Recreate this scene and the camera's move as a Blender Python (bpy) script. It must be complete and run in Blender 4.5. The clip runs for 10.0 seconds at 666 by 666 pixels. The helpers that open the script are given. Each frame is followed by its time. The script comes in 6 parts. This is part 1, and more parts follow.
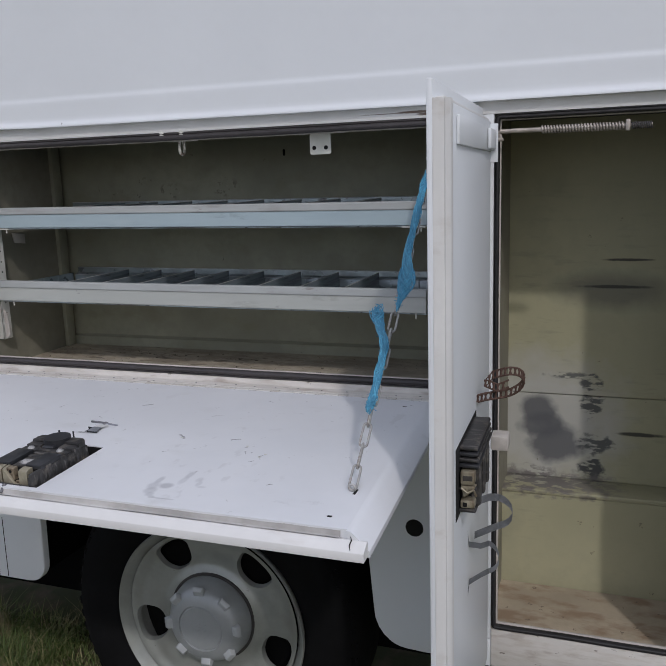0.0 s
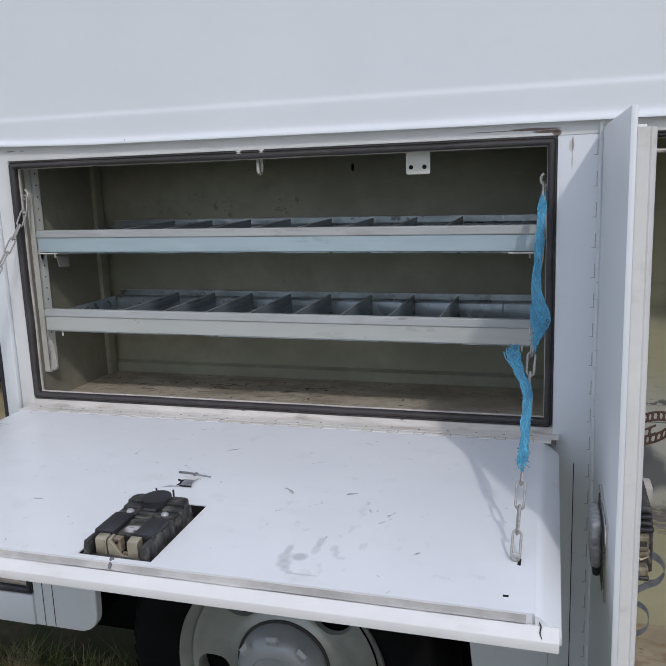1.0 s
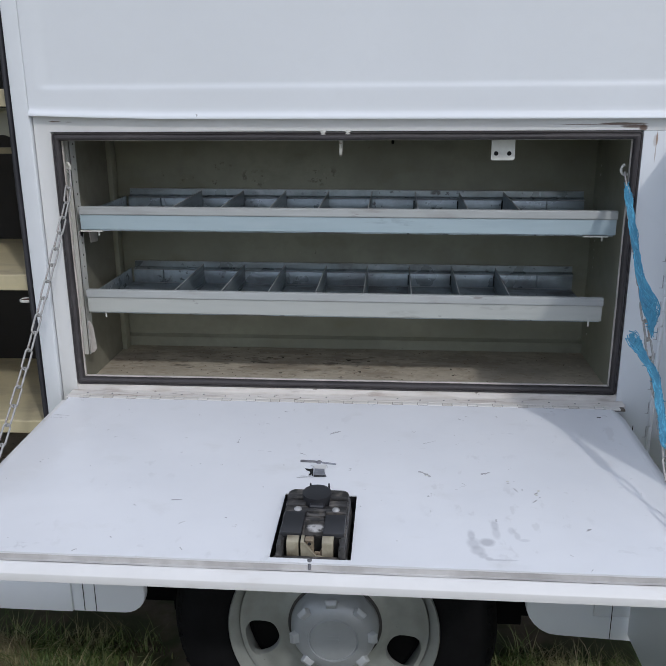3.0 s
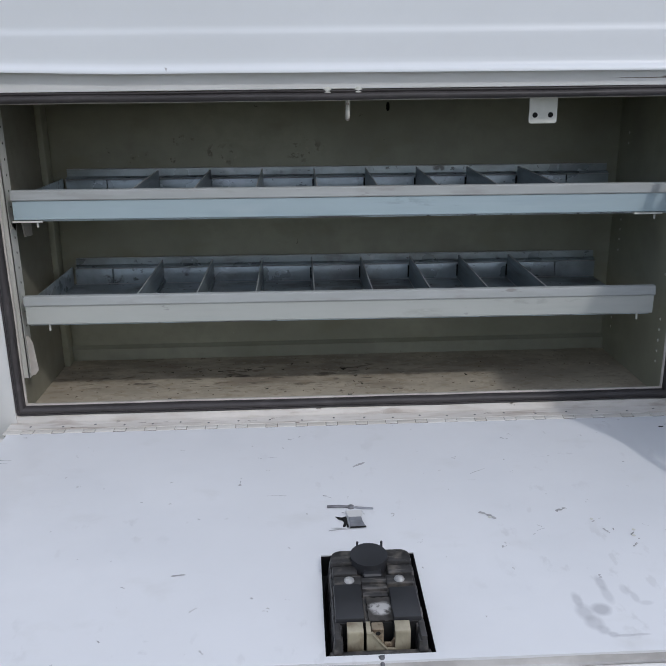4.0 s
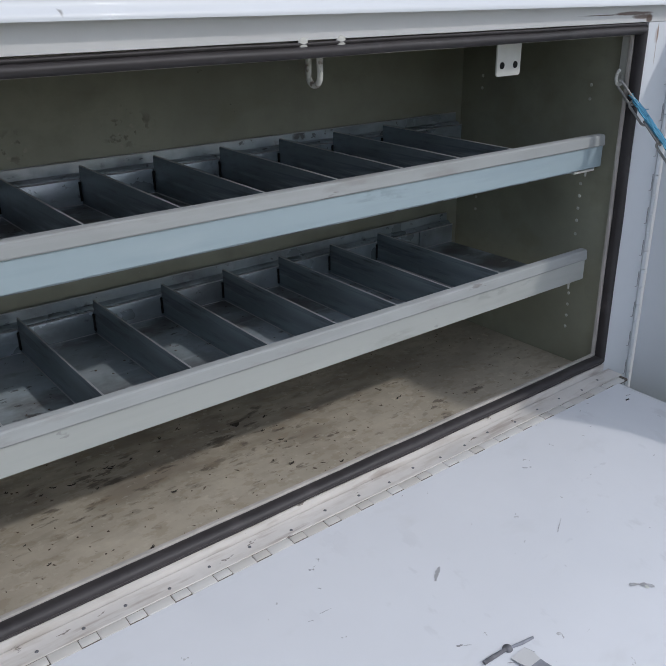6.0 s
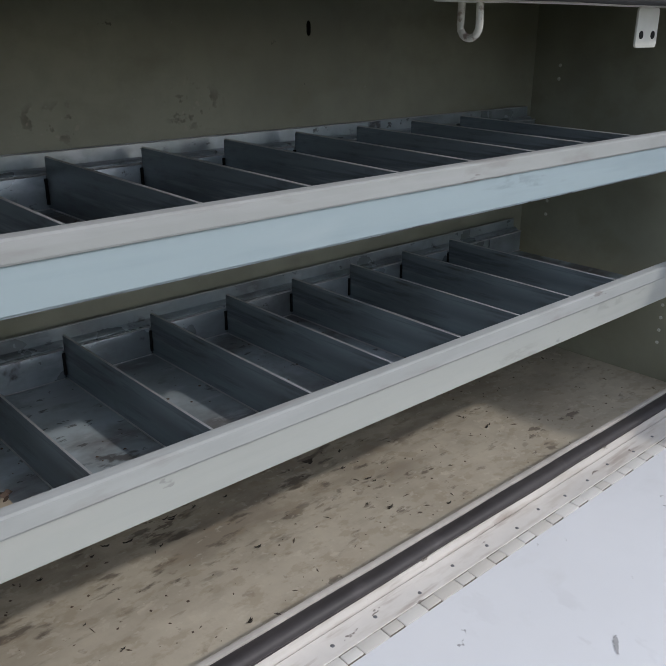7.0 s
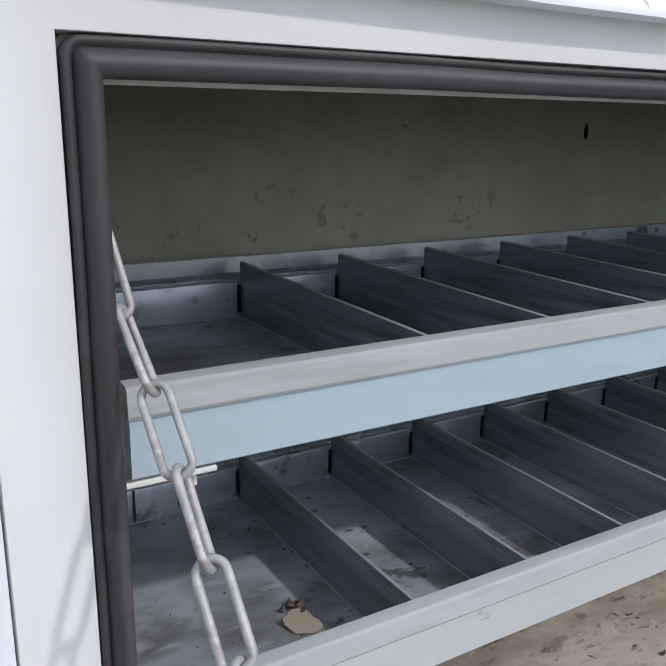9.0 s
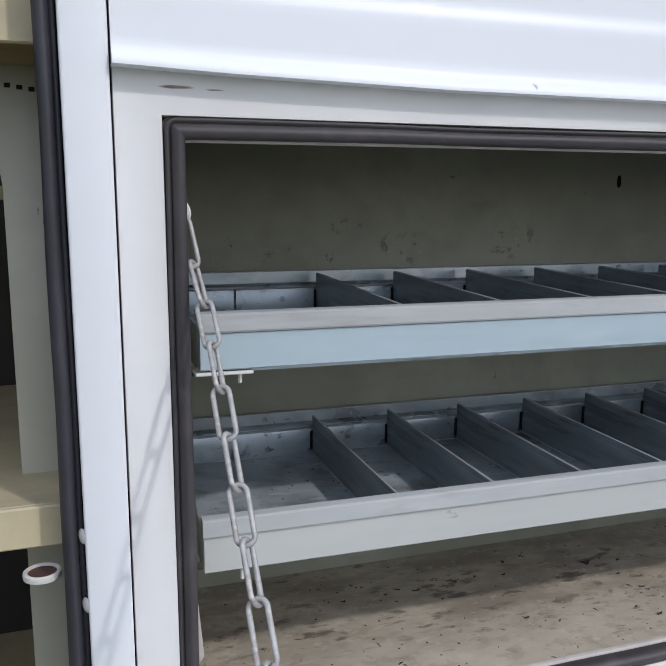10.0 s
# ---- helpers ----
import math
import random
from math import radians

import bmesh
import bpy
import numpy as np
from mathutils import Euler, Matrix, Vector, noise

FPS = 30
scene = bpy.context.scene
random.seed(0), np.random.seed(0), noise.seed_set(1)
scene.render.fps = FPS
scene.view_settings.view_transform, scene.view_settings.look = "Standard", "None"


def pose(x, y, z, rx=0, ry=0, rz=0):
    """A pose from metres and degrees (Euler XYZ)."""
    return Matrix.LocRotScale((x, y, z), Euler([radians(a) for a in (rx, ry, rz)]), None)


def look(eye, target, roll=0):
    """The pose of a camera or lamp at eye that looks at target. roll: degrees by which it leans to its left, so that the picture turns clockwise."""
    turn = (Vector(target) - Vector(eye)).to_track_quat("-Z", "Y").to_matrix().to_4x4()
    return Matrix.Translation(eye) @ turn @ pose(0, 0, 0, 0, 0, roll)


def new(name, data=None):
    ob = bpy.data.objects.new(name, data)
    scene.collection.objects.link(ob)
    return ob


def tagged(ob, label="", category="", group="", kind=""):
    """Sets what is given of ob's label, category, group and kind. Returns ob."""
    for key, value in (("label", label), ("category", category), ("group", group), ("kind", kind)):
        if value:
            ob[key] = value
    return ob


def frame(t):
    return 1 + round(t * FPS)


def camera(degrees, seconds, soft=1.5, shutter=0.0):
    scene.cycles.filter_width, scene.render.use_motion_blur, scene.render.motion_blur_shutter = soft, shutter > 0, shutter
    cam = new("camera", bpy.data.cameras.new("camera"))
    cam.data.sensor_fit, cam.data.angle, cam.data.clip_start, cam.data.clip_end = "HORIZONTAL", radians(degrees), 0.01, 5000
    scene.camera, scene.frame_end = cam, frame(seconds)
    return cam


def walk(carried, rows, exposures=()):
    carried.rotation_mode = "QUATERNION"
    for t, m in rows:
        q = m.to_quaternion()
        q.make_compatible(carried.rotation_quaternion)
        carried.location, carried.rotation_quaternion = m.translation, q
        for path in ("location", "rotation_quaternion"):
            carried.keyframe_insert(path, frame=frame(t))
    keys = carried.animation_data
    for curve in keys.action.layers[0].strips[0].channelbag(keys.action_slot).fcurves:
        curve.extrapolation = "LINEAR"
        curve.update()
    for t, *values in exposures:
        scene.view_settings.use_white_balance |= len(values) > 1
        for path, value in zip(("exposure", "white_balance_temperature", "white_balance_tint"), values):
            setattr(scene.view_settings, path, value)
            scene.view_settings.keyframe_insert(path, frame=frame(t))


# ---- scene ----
cam = camera(45.7, 10.0, soft=1.15)
# stops and white balance follow the phone's automatic exposure
EXPOSURES = [(0.0, -0.32, 6180, 15), (0.5, -0.02, 6130, 14), (1.0, -0.10, 6080, 13), (1.5, -0.13, 6030, 12), (2.5, -0.12, 6000, 12), (4.5, -0.28, 6000, 12), (5.2, -0.32, 6000, 12), (6.5, -0.06, 6150, 12), (7.0, 0.02, 6250, 12), (7.5, 0.78, 6150, 13), (8.0, 0.94, 6150, 13), (8.5, 0.80, 6260, 15), (9.0, 0.42, 6080, 15), (10.0, 0.27, 6010, 14)]
PATH = [
    (0, (1.449, -1.5, 1.438), (0.781, 0.347, 1.062), -1.8),
    (0.5, (1.334, -1.408, 1.484), (0.651, 0.435, 1.111), -2.1),
    (1, (1.166, -1.447, 1.498), (0.58, 0.425, 1.105), -2.1),
    (1.5, (0.997, -1.546, 1.521), (0.499, 0.339, 1.078), -1.9),
    (2, (0.947, -1.57, 1.586), (0.527, 0.319, 1.081), -1.4),
    (2.5, (0.834, -1.578, 1.618), (0.55, 0.323, 1.067), -0.9),
    (2.7, (0.755, -1.579, 1.627), (0.531, 0.327, 1.063), -0.7),
    (3.8, (0.551, -1.303, 1.565), (0.565, 0.604, 0.963), -0.4),
    (4, (0.488, -1.256, 1.559), (0.565, 0.649, 0.955), -0.7),
    (4.5, (0.288, -1.147, 1.575), (0.562, 0.724, 0.923), -1.0),
    (5, (0.203, -0.988, 1.571), (0.745, 0.799, 0.857), -1.0),
    (5.2, (0.19, -0.891, 1.59), (0.873, 0.826, 0.823), -0.8),
    (6.3, (0.034, -0.61, 1.588), (1.219, 0.806, 0.82), -0.8),
    (6.5, (0.035, -0.578, 1.57), (1.223, 0.841, 0.81), -0.6),
    (7, (0.014, -0.419, 1.511), (1.263, 0.969, 0.795), 0.0),
    (7.5, (-0.027, -0.276, 1.496), (1.258, 1.092, 0.806), 1.0),
    (8, (-0.04, -0.211, 1.489), (1.212, 1.2, 0.824), 1.3),
    (8.5, (-0.061, -0.231, 1.506), (1.106, 1.278, 0.907), 1.1),
    (9, (-0.069, -0.309, 1.519), (0.929, 1.346, 1.005), 0.7),
    (9.5, (-0.048, -0.435, 1.506), (0.751, 1.35, 1.087), 0.3),
    (10, (-0.068, -0.591, 1.496), (0.555, 1.277, 1.147), 0.2),
]
walk(cam, [(t, look(eye, target, roll)) for t, eye, target, roll in PATH], exposures=EXPOSURES)

# ---- light: hazy daylight, sun from the front right, high over the shoulder ----
SUN_TO = Vector((0.61, -1.0, 0.96)).normalized()
sun = new("sun", bpy.data.lights.new("sun", "SUN"))
sun.data.energy, sun.data.angle, sun.data.color = 1.12, radians(2.0), (1.0, 0.95, 0.87)
sun.matrix_world = look(SUN_TO * 8, (0, 0, 0))
world = bpy.data.worlds.new("world")
scene.world = world
world.use_nodes = True
wn = world.node_tree.nodes
sky = wn.new("ShaderNodeTexSky")
sky.sky_type, sky.sun_disc = "NISHITA", False
sky.sun_elevation = math.asin(SUN_TO.z)
sky.sun_rotation = math.atan2(SUN_TO.x, SUN_TO.y)
sky.air_density, sky.dust_density, sky.ozone_density = 1.0, 1.5, 1.0
world.node_tree.links.new(sky.outputs[0], wn["Background"].inputs[0])
wn["Background"].inputs[1].default_value = 0.06
# a veil of thin cloud, three times as bright overhead as at the horizon
veil, both = wn.new("ShaderNodeBackground"), wn.new("ShaderNodeAddShader")
veil.inputs[0].default_value = (0.92, 0.94, 0.985, 1)
heading, split, height = wn.new("ShaderNodeTexCoord"), wn.new("ShaderNodeSeparateXYZ"), wn.new("ShaderNodeMapRange")
VEIL = 0.965
height.inputs[3].default_value, height.inputs[4].default_value = VEIL / 3, VEIL
world.node_tree.links.new(heading.outputs["Generated"], split.inputs[0])
world.node_tree.links.new(split.outputs[2], height.inputs[0])
world.node_tree.links.new(height.outputs[0], veil.inputs[1])
world.node_tree.links.new(wn["Background"].outputs[0], both.inputs[0])
world.node_tree.links.new(veil.outputs[0], both.inputs[1])
world.node_tree.links.new(both.outputs[0], wn["World Output"].inputs[0])


# ---- materials ----
def nodes_of(m):
    m.use_nodes = True
    t = m.node_tree
    return t, t.nodes, t.links, t.nodes["Principled BSDF"]


def noise_tex(t, scale, detail=4.0, stretch=(1, 1, 1), rough=0.55):
    co = t.nodes.new("ShaderNodeTexCoord")
    mp = t.nodes.new("ShaderNodeMapping")
    mp.inputs["Scale"].default_value = stretch
    n = t.nodes.new("ShaderNodeTexNoise")
    n.inputs["Scale"].default_value, n.inputs["Detail"].default_value, n.inputs["Roughness"].default_value = scale, detail, rough
    t.links.new(co.outputs["Object"], mp.inputs[0])
    t.links.new(mp.outputs[0], n.inputs["Vector"])
    return n.outputs[0]


def ramp(t, src, a, b, ca=(0, 0, 0, 1), cb=(1, 1, 1, 1)):
    r = t.nodes.new("ShaderNodeValToRGB")
    r.color_ramp.elements[0].position, r.color_ramp.elements[1].position = a, b
    r.color_ramp.elements[0].color, r.color_ramp.elements[1].color = ca, cb
    t.links.new(src, r.inputs[0])
    return r.outputs[0]


def mix(t, fac, a, b, mode="MIX"):
    m = t.nodes.new("ShaderNodeMix")
    m.data_type, m.blend_type = "RGBA", mode
    for sock, v in ((m.inputs[0], fac), (m.inputs[6], a), (m.inputs[7], b)):
        if isinstance(v, (tuple, list)):
            sock.default_value = (*v[:3], 1)
        elif isinstance(v, (int, float)):
            sock.default_value = v
        else:
            t.links.new(v, sock)
    return m.outputs[2]


def mul(t, a, b, op="MULTIPLY"):
    m = t.nodes.new("ShaderNodeMath")
    m.operation = op
    for sock, v in zip(m.inputs, (a, b)):
        if isinstance(v, (int, float)):
            sock.default_value = v
        else:
            t.links.new(v, sock)
    return m.outputs[0]


def specks(t, scale, size, keep, stretch=(1, 1, 1)):
    """Sparse small marks: 1 inside a mark, 0 elsewhere."""
    co = t.nodes.new("ShaderNodeTexCoord")
    mp = t.nodes.new("ShaderNodeMapping")
    mp.inputs["Scale"].default_value = stretch
    wob = t.nodes.new("ShaderNodeTexNoise")
    wob.inputs["Scale"].default_value, wob.inputs["Detail"].default_value = scale * 3.5, 3
    add = t.nodes.new("ShaderNodeVectorMath")
    add.operation = "MULTIPLY_ADD"
    add.inputs[1].default_value = (0.9 / scale,) * 3
    v = t.nodes.new("ShaderNodeTexVoronoi")
    v.inputs["Scale"].default_value = scale
    t.links.new(co.outputs["Object"], mp.inputs[0])
    t.links.new(mp.outputs[0], wob.inputs["Vector"])
    t.links.new(wob.outputs["Color"], add.inputs[0])
    t.links.new(mp.outputs[0], add.inputs[2])
    t.links.new(add.outputs[0], v.inputs["Vector"])
    near = ramp(t, v.outputs["Distance"], size * 0.6, size, (1, 1, 1, 1), (0, 0, 0, 1))
    sep = t.nodes.new("ShaderNodeSeparateColor")
    t.links.new(v.outputs["Color"], sep.inputs[0])
    return mul(t, near, mul(t, sep.outputs[0], keep, "LESS_THAN"))


def bump(t, bsdf, src, strength, dist=0.002):
    b = t.nodes.new("ShaderNodeBump")
    b.inputs["Strength"].default_value, b.inputs["Distance"].default_value = strength, dist
    t.links.new(src, b.inputs["Height"])
    t.links.new(b.outputs[0], bsdf.inputs["Normal"])


def surface(name, base, rough, metal=0.0, scale=6.0, var=0.12, fine=60.0, relief=0.15, stretch=(1, 1, 1), coat=0.0, rough_var=0.12):
    m = bpy.data.materials.new(name)
    t, n, l, b = nodes_of(m)
    big, small = noise_tex(t, scale, 5, stretch), noise_tex(t, fine, 3, stretch)
    lo, hi = [c * (1 - var) for c in base], [min(1, c * (1 + var)) for c in base]
    c = mix(t, ramp(t, big, 0.3, 0.7), lo, hi)
    c = mix(t, mul(t, ramp(t, small, 0.45, 0.7), 0.35), c, lo)
    l.new(c, b.inputs["Base Color"])
    mr = t.nodes.new("ShaderNodeMapRange")
    mr.inputs[3].default_value, mr.inputs[4].default_value = max(0.02, rough - rough_var), min(1, rough + rough_var)
    l.new(big, mr.inputs[0])
    l.new(mr.outputs[0], b.inputs["Roughness"])
    b.inputs["Metallic"].default_value = metal
    b.inputs["Coat Weight"].default_value = coat
    if relief:
        bump(t, b, small, relief)
    m["colour"] = 0.0
    return m, t, b, c


def stain(mat4, mask, colour, amount=1.0):
    m, t, b, c = mat4
    out = mix(t, mul(t, mask, amount), c, colour)
    t.links.new(out, b.inputs["Base Color"])
    return m, t, b, out


def blob(t, centre, size, edge=0.35, scale=14.0, ragged=1.6):
    """A soft-edged ragged patch round a place."""
    co = t.nodes.new("ShaderNodeTexCoord")
    sub = t.nodes.new("ShaderNodeVectorMath")
    sub.operation = "SUBTRACT"
    sub.inputs[1].default_value = centre
    div = t.nodes.new("ShaderNodeVectorMath")
    div.operation = "DIVIDE"
    div.inputs[1].default_value = size
    ln = t.nodes.new("ShaderNodeVectorMath")
    ln.operation = "LENGTH"
    t.links.new(co.outputs["Object"], sub.inputs[0])
    t.links.new(sub.outputs[0], div.inputs[0])
    t.links.new(div.outputs[0], ln.inputs[0])
    d = mul(t, mul(t, ln.outputs["Value"], mul(t, noise_tex(t, scale, 5), ragged), "ADD"), 0.25)
    low = (0.75 + ragged * 0.5) * 0.25
    return ramp(t, d, low, low + edge * 0.25, (1, 1, 1, 1), (0, 0, 0, 1))


WHITE = (0.73, 0.755, 0.775)
paint = surface("white_body_paint", WHITE, 0.42, 0, 2.2, 0.03, 35, 0.03, coat=0.06)
paint = stain(paint, specks(paint[1], 9, 0.07, 0.16), (0.2, 0.19, 0.17), 0.75)
for c_, s_, a_ in (((1.1545, 0, 1.535), (0.0016, 0.03, 0.011), 0.8), ((1.1525, 0, 1.532), (0.004, 0.03, 0.010), 0.35), ((1.154, 0, 1.508), (0.0010, 0.03, 0.014), 0.5)):
    paint = stain(paint, blob(paint[1], c_, s_, 0.6, 70, 1.0), (0.26, 0.16, 0.09), a_)
paint_white = paint[0]

paint = surface("grimy_white_paint", (0.67, 0.64, 0.60), 0.55, 0, 7, 0.1, 60, 0.15)
paint = stain(paint, ramp(paint[1], noise_tex(paint[1], 30, 5, (0.6, 3, 3)), 0.48, 0.66), (0.47, 0.42, 0.36), 0.5)
paint = stain(paint, ramp(paint[1], noise_tex(paint[1], 12, 6, (0.8, 6, 3)), 0.56, 0.66), (0.34, 0.28, 0.24), 0.6)
paint = stain(paint, specks(paint[1], 45, 0.18, 0.4, (0.6, 1.4, 1)), (0.12, 0.09, 0.07), 0.8)
paint_grimy = paint[0]

kp_ = surface("dirty_knuckle_paint", (0.66, 0.64, 0.605), 0.5, 0, 7, 0.06, 60, 0.1)
tone = kp_[1].nodes.new("ShaderNodeObjectInfo")
knuckle_paint = stain(kp_, ramp(kp_[1], tone.outputs["Random"], 0.3, 1.0), (0.52, 0.48, 0.42), 0.6)[0]

paint = surface("worn_edge_paint", (0.70, 0.695, 0.68), 0.42, 0, 7, 0.05, 60, 0.08)
paint = stain(paint, ramp(paint[1], noise_tex(paint[1], 16, 6, (0.5, 2, 2)), 0.58, 0.75), (0.50, 0.46, 0.41), 0.5)
paint_edge = paint[0]

paint = surface("header_paint", (0.71, 0.71, 0.695), 0.45, 0, 5, 0.05, 50, 0.06)
for c_, s_ in (((1.090, 0, 1.5620), (0.040, 0.1, 0.0022)), ((1.112, 0, 1.5575), (0.022, 0.1, 0.0030)), ((1.128, 0, 1.5545), (0.007, 0.1, 0.0050)), ((1.02, 0, 1.5610), (0.05, 0.1, 0.0006)), ((0.010, 0, 1.5700), (0.0110, 0.1, 0.0011)), ((0.038, 0, 1.569), (0.006, 0.1, 0.0006))):
    paint = stain(paint, mul(paint[1], blob(paint[1], c_, s_, 0.5, 60, 0.9), ramp(paint[1], noise_tex(paint[1], 90, 6, (0.12, 1, 2.2)), 0.30, 0.46)), (0.12, 0.066, 0.040), 0.9)
paint_header = paint[0]

paint = surface("drop_door_paint", (0.76, 0.77, 0.79), 0.36, 0, 3, 0.035, 22, 0.04, coat=0.2)
t_ = paint[1]
paint = stain(paint, ramp(t_, noise_tex(t_, 9, 6, (1, 1.6, 1)), 0.60, 0.75), (0.62, 0.62, 0.61), 0.4)
paint = stain(paint, specks(t_, 17, 0.075, 0.5), (0.26, 0.26, 0.26), 0.8)
paint = stain(paint, specks(t_, 36, 0.09, 0.3), (0.35, 0.34, 0.33), 0.75)
paint = stain(paint, mul(t_, specks(t_, 8, 0.16, 0.4, (0.7, 1.8, 1)), ramp(t_, noise_tex(t_, 90, 4), 0.45, 0.6)), (0.50, 0.50, 0.51), 0.4)
paint = stain(paint, blob(t_, (0.03, -0.22, 1.0), (0.05, 0.18, 0.2), 0.6, 30), (0.45, 0.42, 0.38), 0.12)
paint = stain(paint, ramp(t_, noise_tex(t_, 3.5, 6), 0.5, 0.72), (0.70, 0.715, 0.74), 0.7)
paint = stain(paint, mul(t_, ramp(t_, noise_tex(t_, 26, 6, (1.4, 0.8, 1)), 0.60, 0.66), ramp(t_, noise_tex(t_, 4, 3), 0.5, 0.6)), (0.58, 0.58, 0.59), 0.4)
# a hook-shaped rubbed mark
for x_, y_, w_, h_, a_ in ((0.7944, -0.5007, 0.0045, 0.011, 0.42), (0.7961, -0.5204, 0.008, 0.012, 0.42), (0.8004, -0.5378, 0.0085, 0.0097, 0.42), (0.8068, -0.55, 0.0062, 0.0063, 0.42), (0.8144, -0.5572, 0.0051, 0.004, 0.42), (0.8271, -0.5591, 0.0092, 0.0018, 0.4), (0.8445, -0.5586, 0.009, 0.0015, 0.35), (0.8155, -0.5171, 0.0098, 0.0084, 0.6), (0.8318, -0.4717, 0.0049, 0.0111, 0.4), (0.8316, -0.4927, 0.0049, 0.0125, 0.3), (0.855, -0.4847, 0.0046, 0.0076, 0.25), (0.8619, -0.4988, 0.0037, 0.0078, 0.3), (0.871, -0.5087, 0.0067, 0.0034, 0.25)):
    paint = stain(paint, blob(t_, (x_, y_, 1.0), (w_, h_, 0.2), 0.7, 45, 0.8), (0.36, 0.365, 0.39), a_)
paint_door = paint[0]

olive = surface("khaki_interior_paint", (0.345, 0.345, 0.262), 0.5, 0, 4.5, 0.17, 45, 0.12)
t_ = olive[1]
olive = stain(olive, ramp(t_, noise_tex(t_, 6, 6), 0.55, 0.8), (0.20, 0.19, 0.15), 0.6)
olive = stain(olive, ramp(t_, noise_tex(t_, 14, 6, (0.6, 1, 1.2)), 0.54, 0.68), (0.275, 0.27, 0.185), 0.5)
olive = stain(olive, specks(t_, 24, 0.10, 0.25), (0.10, 0.09, 0.075), 0.7)
olive = stain(olive, specks(t_, 60, 0.10, 0.12), (0.50, 0.49, 0.40), 0.5)
for c_, s_ in (((0.50, 0.349, 1.432), (0.028, 0.1, 0.02)), ((0.335, 0.349, 1.425), (0.025, 0.1, 0.016)), ((0.26, 0.349, 1.455), (0.018, 0.1, 0.008)), ((0.17, 0.349, 1.426), (0.02, 0.1, 0.007))):
    olive = stain(olive, mul(t_, blob(t_, c_, s_, 0.8, 50), ramp(t_, noise_tex(t_, 75, 6), 0.56, 0.62)), (0.11, 0.10, 0.075), 0.6)
    olive = stain(olive, mul(t_, blob(t_, c_, s_, 0.8, 50), ramp(t_, noise_tex(t_, 95, 5), 0.62, 0.66)), (0.50, 0.46, 0.36), 0.7)
olive_paint = olive[0]

cab = surface("khaki_cabinet_paint", (0.42, 0.405, 0.265), 0.5, 0, 3.5, 0.1, 45, 0.1)
t_ = cab[1]
cab = stain(cab, ramp(t_, noise_tex(t_, 7, 6), 0.52, 0.75), (0.30, 0.29, 0.20), 0.6)
cab = stain(cab, mul(t_, ramp(t_, noise_tex(t_, 30, 5, (0.4, 1, 2)), 0.58, 0.72), blob(t_, (1.30, 0.37, 1.0), (0.3, 0.4, 0.3), 1.0, 8)), (0.22, 0.215, 0.17), 0.4)
# grey primer rubbed on in a wide pale haze, with darker brushed patches over it
for x_, z_, w_, h_, e_, k_, a_ in ((1.29, 0.850, 0.140, 0.125, 0.9, (0.50, 0.505, 0.48), 0.85), (1.285, 0.885, 0.042, 0.036, 0.50, (0.115, 0.12, 0.13), 0.9), (1.325, 0.805, 0.060, 0.048, 0.50, (0.115, 0.12, 0.13), 0.9), (1.295, 0.845, 0.050, 0.03, 0.55, (0.115, 0.12, 0.13), 0.9), (1.45, 1.175, 0.080, 0.030, 1.2, (0.15, 0.15, 0.125), 0.7)):
    cab = stain(cab, blob(t_, (x_, 0.39, z_), (w_, 0.05, h_), e_, 22, 1.0), k_, a_)
rough_mark = ramp(t_, noise_tex(t_, 60, 6, (0.55, 1, 1.5)), 0.42, 0.50)
for x_, y_, z_, w_, h_, e_, k_, a_ in ((1.404, 0.39, 0.955, 0.024, 0.020, 0.4, (0.07, 0.075, 0.08), 0.9), (1.408, 0.39, 0.905, 0.026, 0.034, 0.4, (0.07, 0.075, 0.08), 0.9), (1.355, 0.39, 0.972, 0.045, 0.008, 0.5, (0.08, 0.085, 0.09), 0.85), (1.418, 0.39, 0.806, 0.036, 0.022, 0.4, (0.08, 0.085, 0.09), 0.9), (1.412, 0.39, 0.744, 0.030, 0.026, 0.4, (0.06, 0.065, 0.07), 0.95),
                               (1.270, 0.35, 0.716, 0.11, 0.02, 0.6, (0.16, 0.145, 0.145), 0.85), (1.36, 0.35, 0.716, 0.10, 0.02, 0.6, (0.20, 0.185, 0.18), 0.7), (1.412, 0.30, 0.706, 0.022, 0.007, 0.6, (0.16, 0.15, 0.13), 0.8)):
    cab = stain(cab, mul(t_, blob(t_, (x_, y_, z_), (w_, 0.06, h_), e_, 40, 2.2), rough_mark), k_, a_)
for x_, z_, w_, h_ in ((1.515, 0.838, 0.050, 0.0050), (1.480, 1.2455, 0.050, 0.0032), (1.450, 1.184, 0.075, 0.0042)):
    cab = stain(cab, blob(t_, (x_, 0.39, z_), (w_, 0.05, h_), 0.5, 34, 0.9), (0.035, 0.036, 0.03), 0.92)
cab = stain(cab, specks(t_, 30, 0.10, 0.2), (0.14, 0.12, 0.09), 0.7)
cab_paint = cab[0]

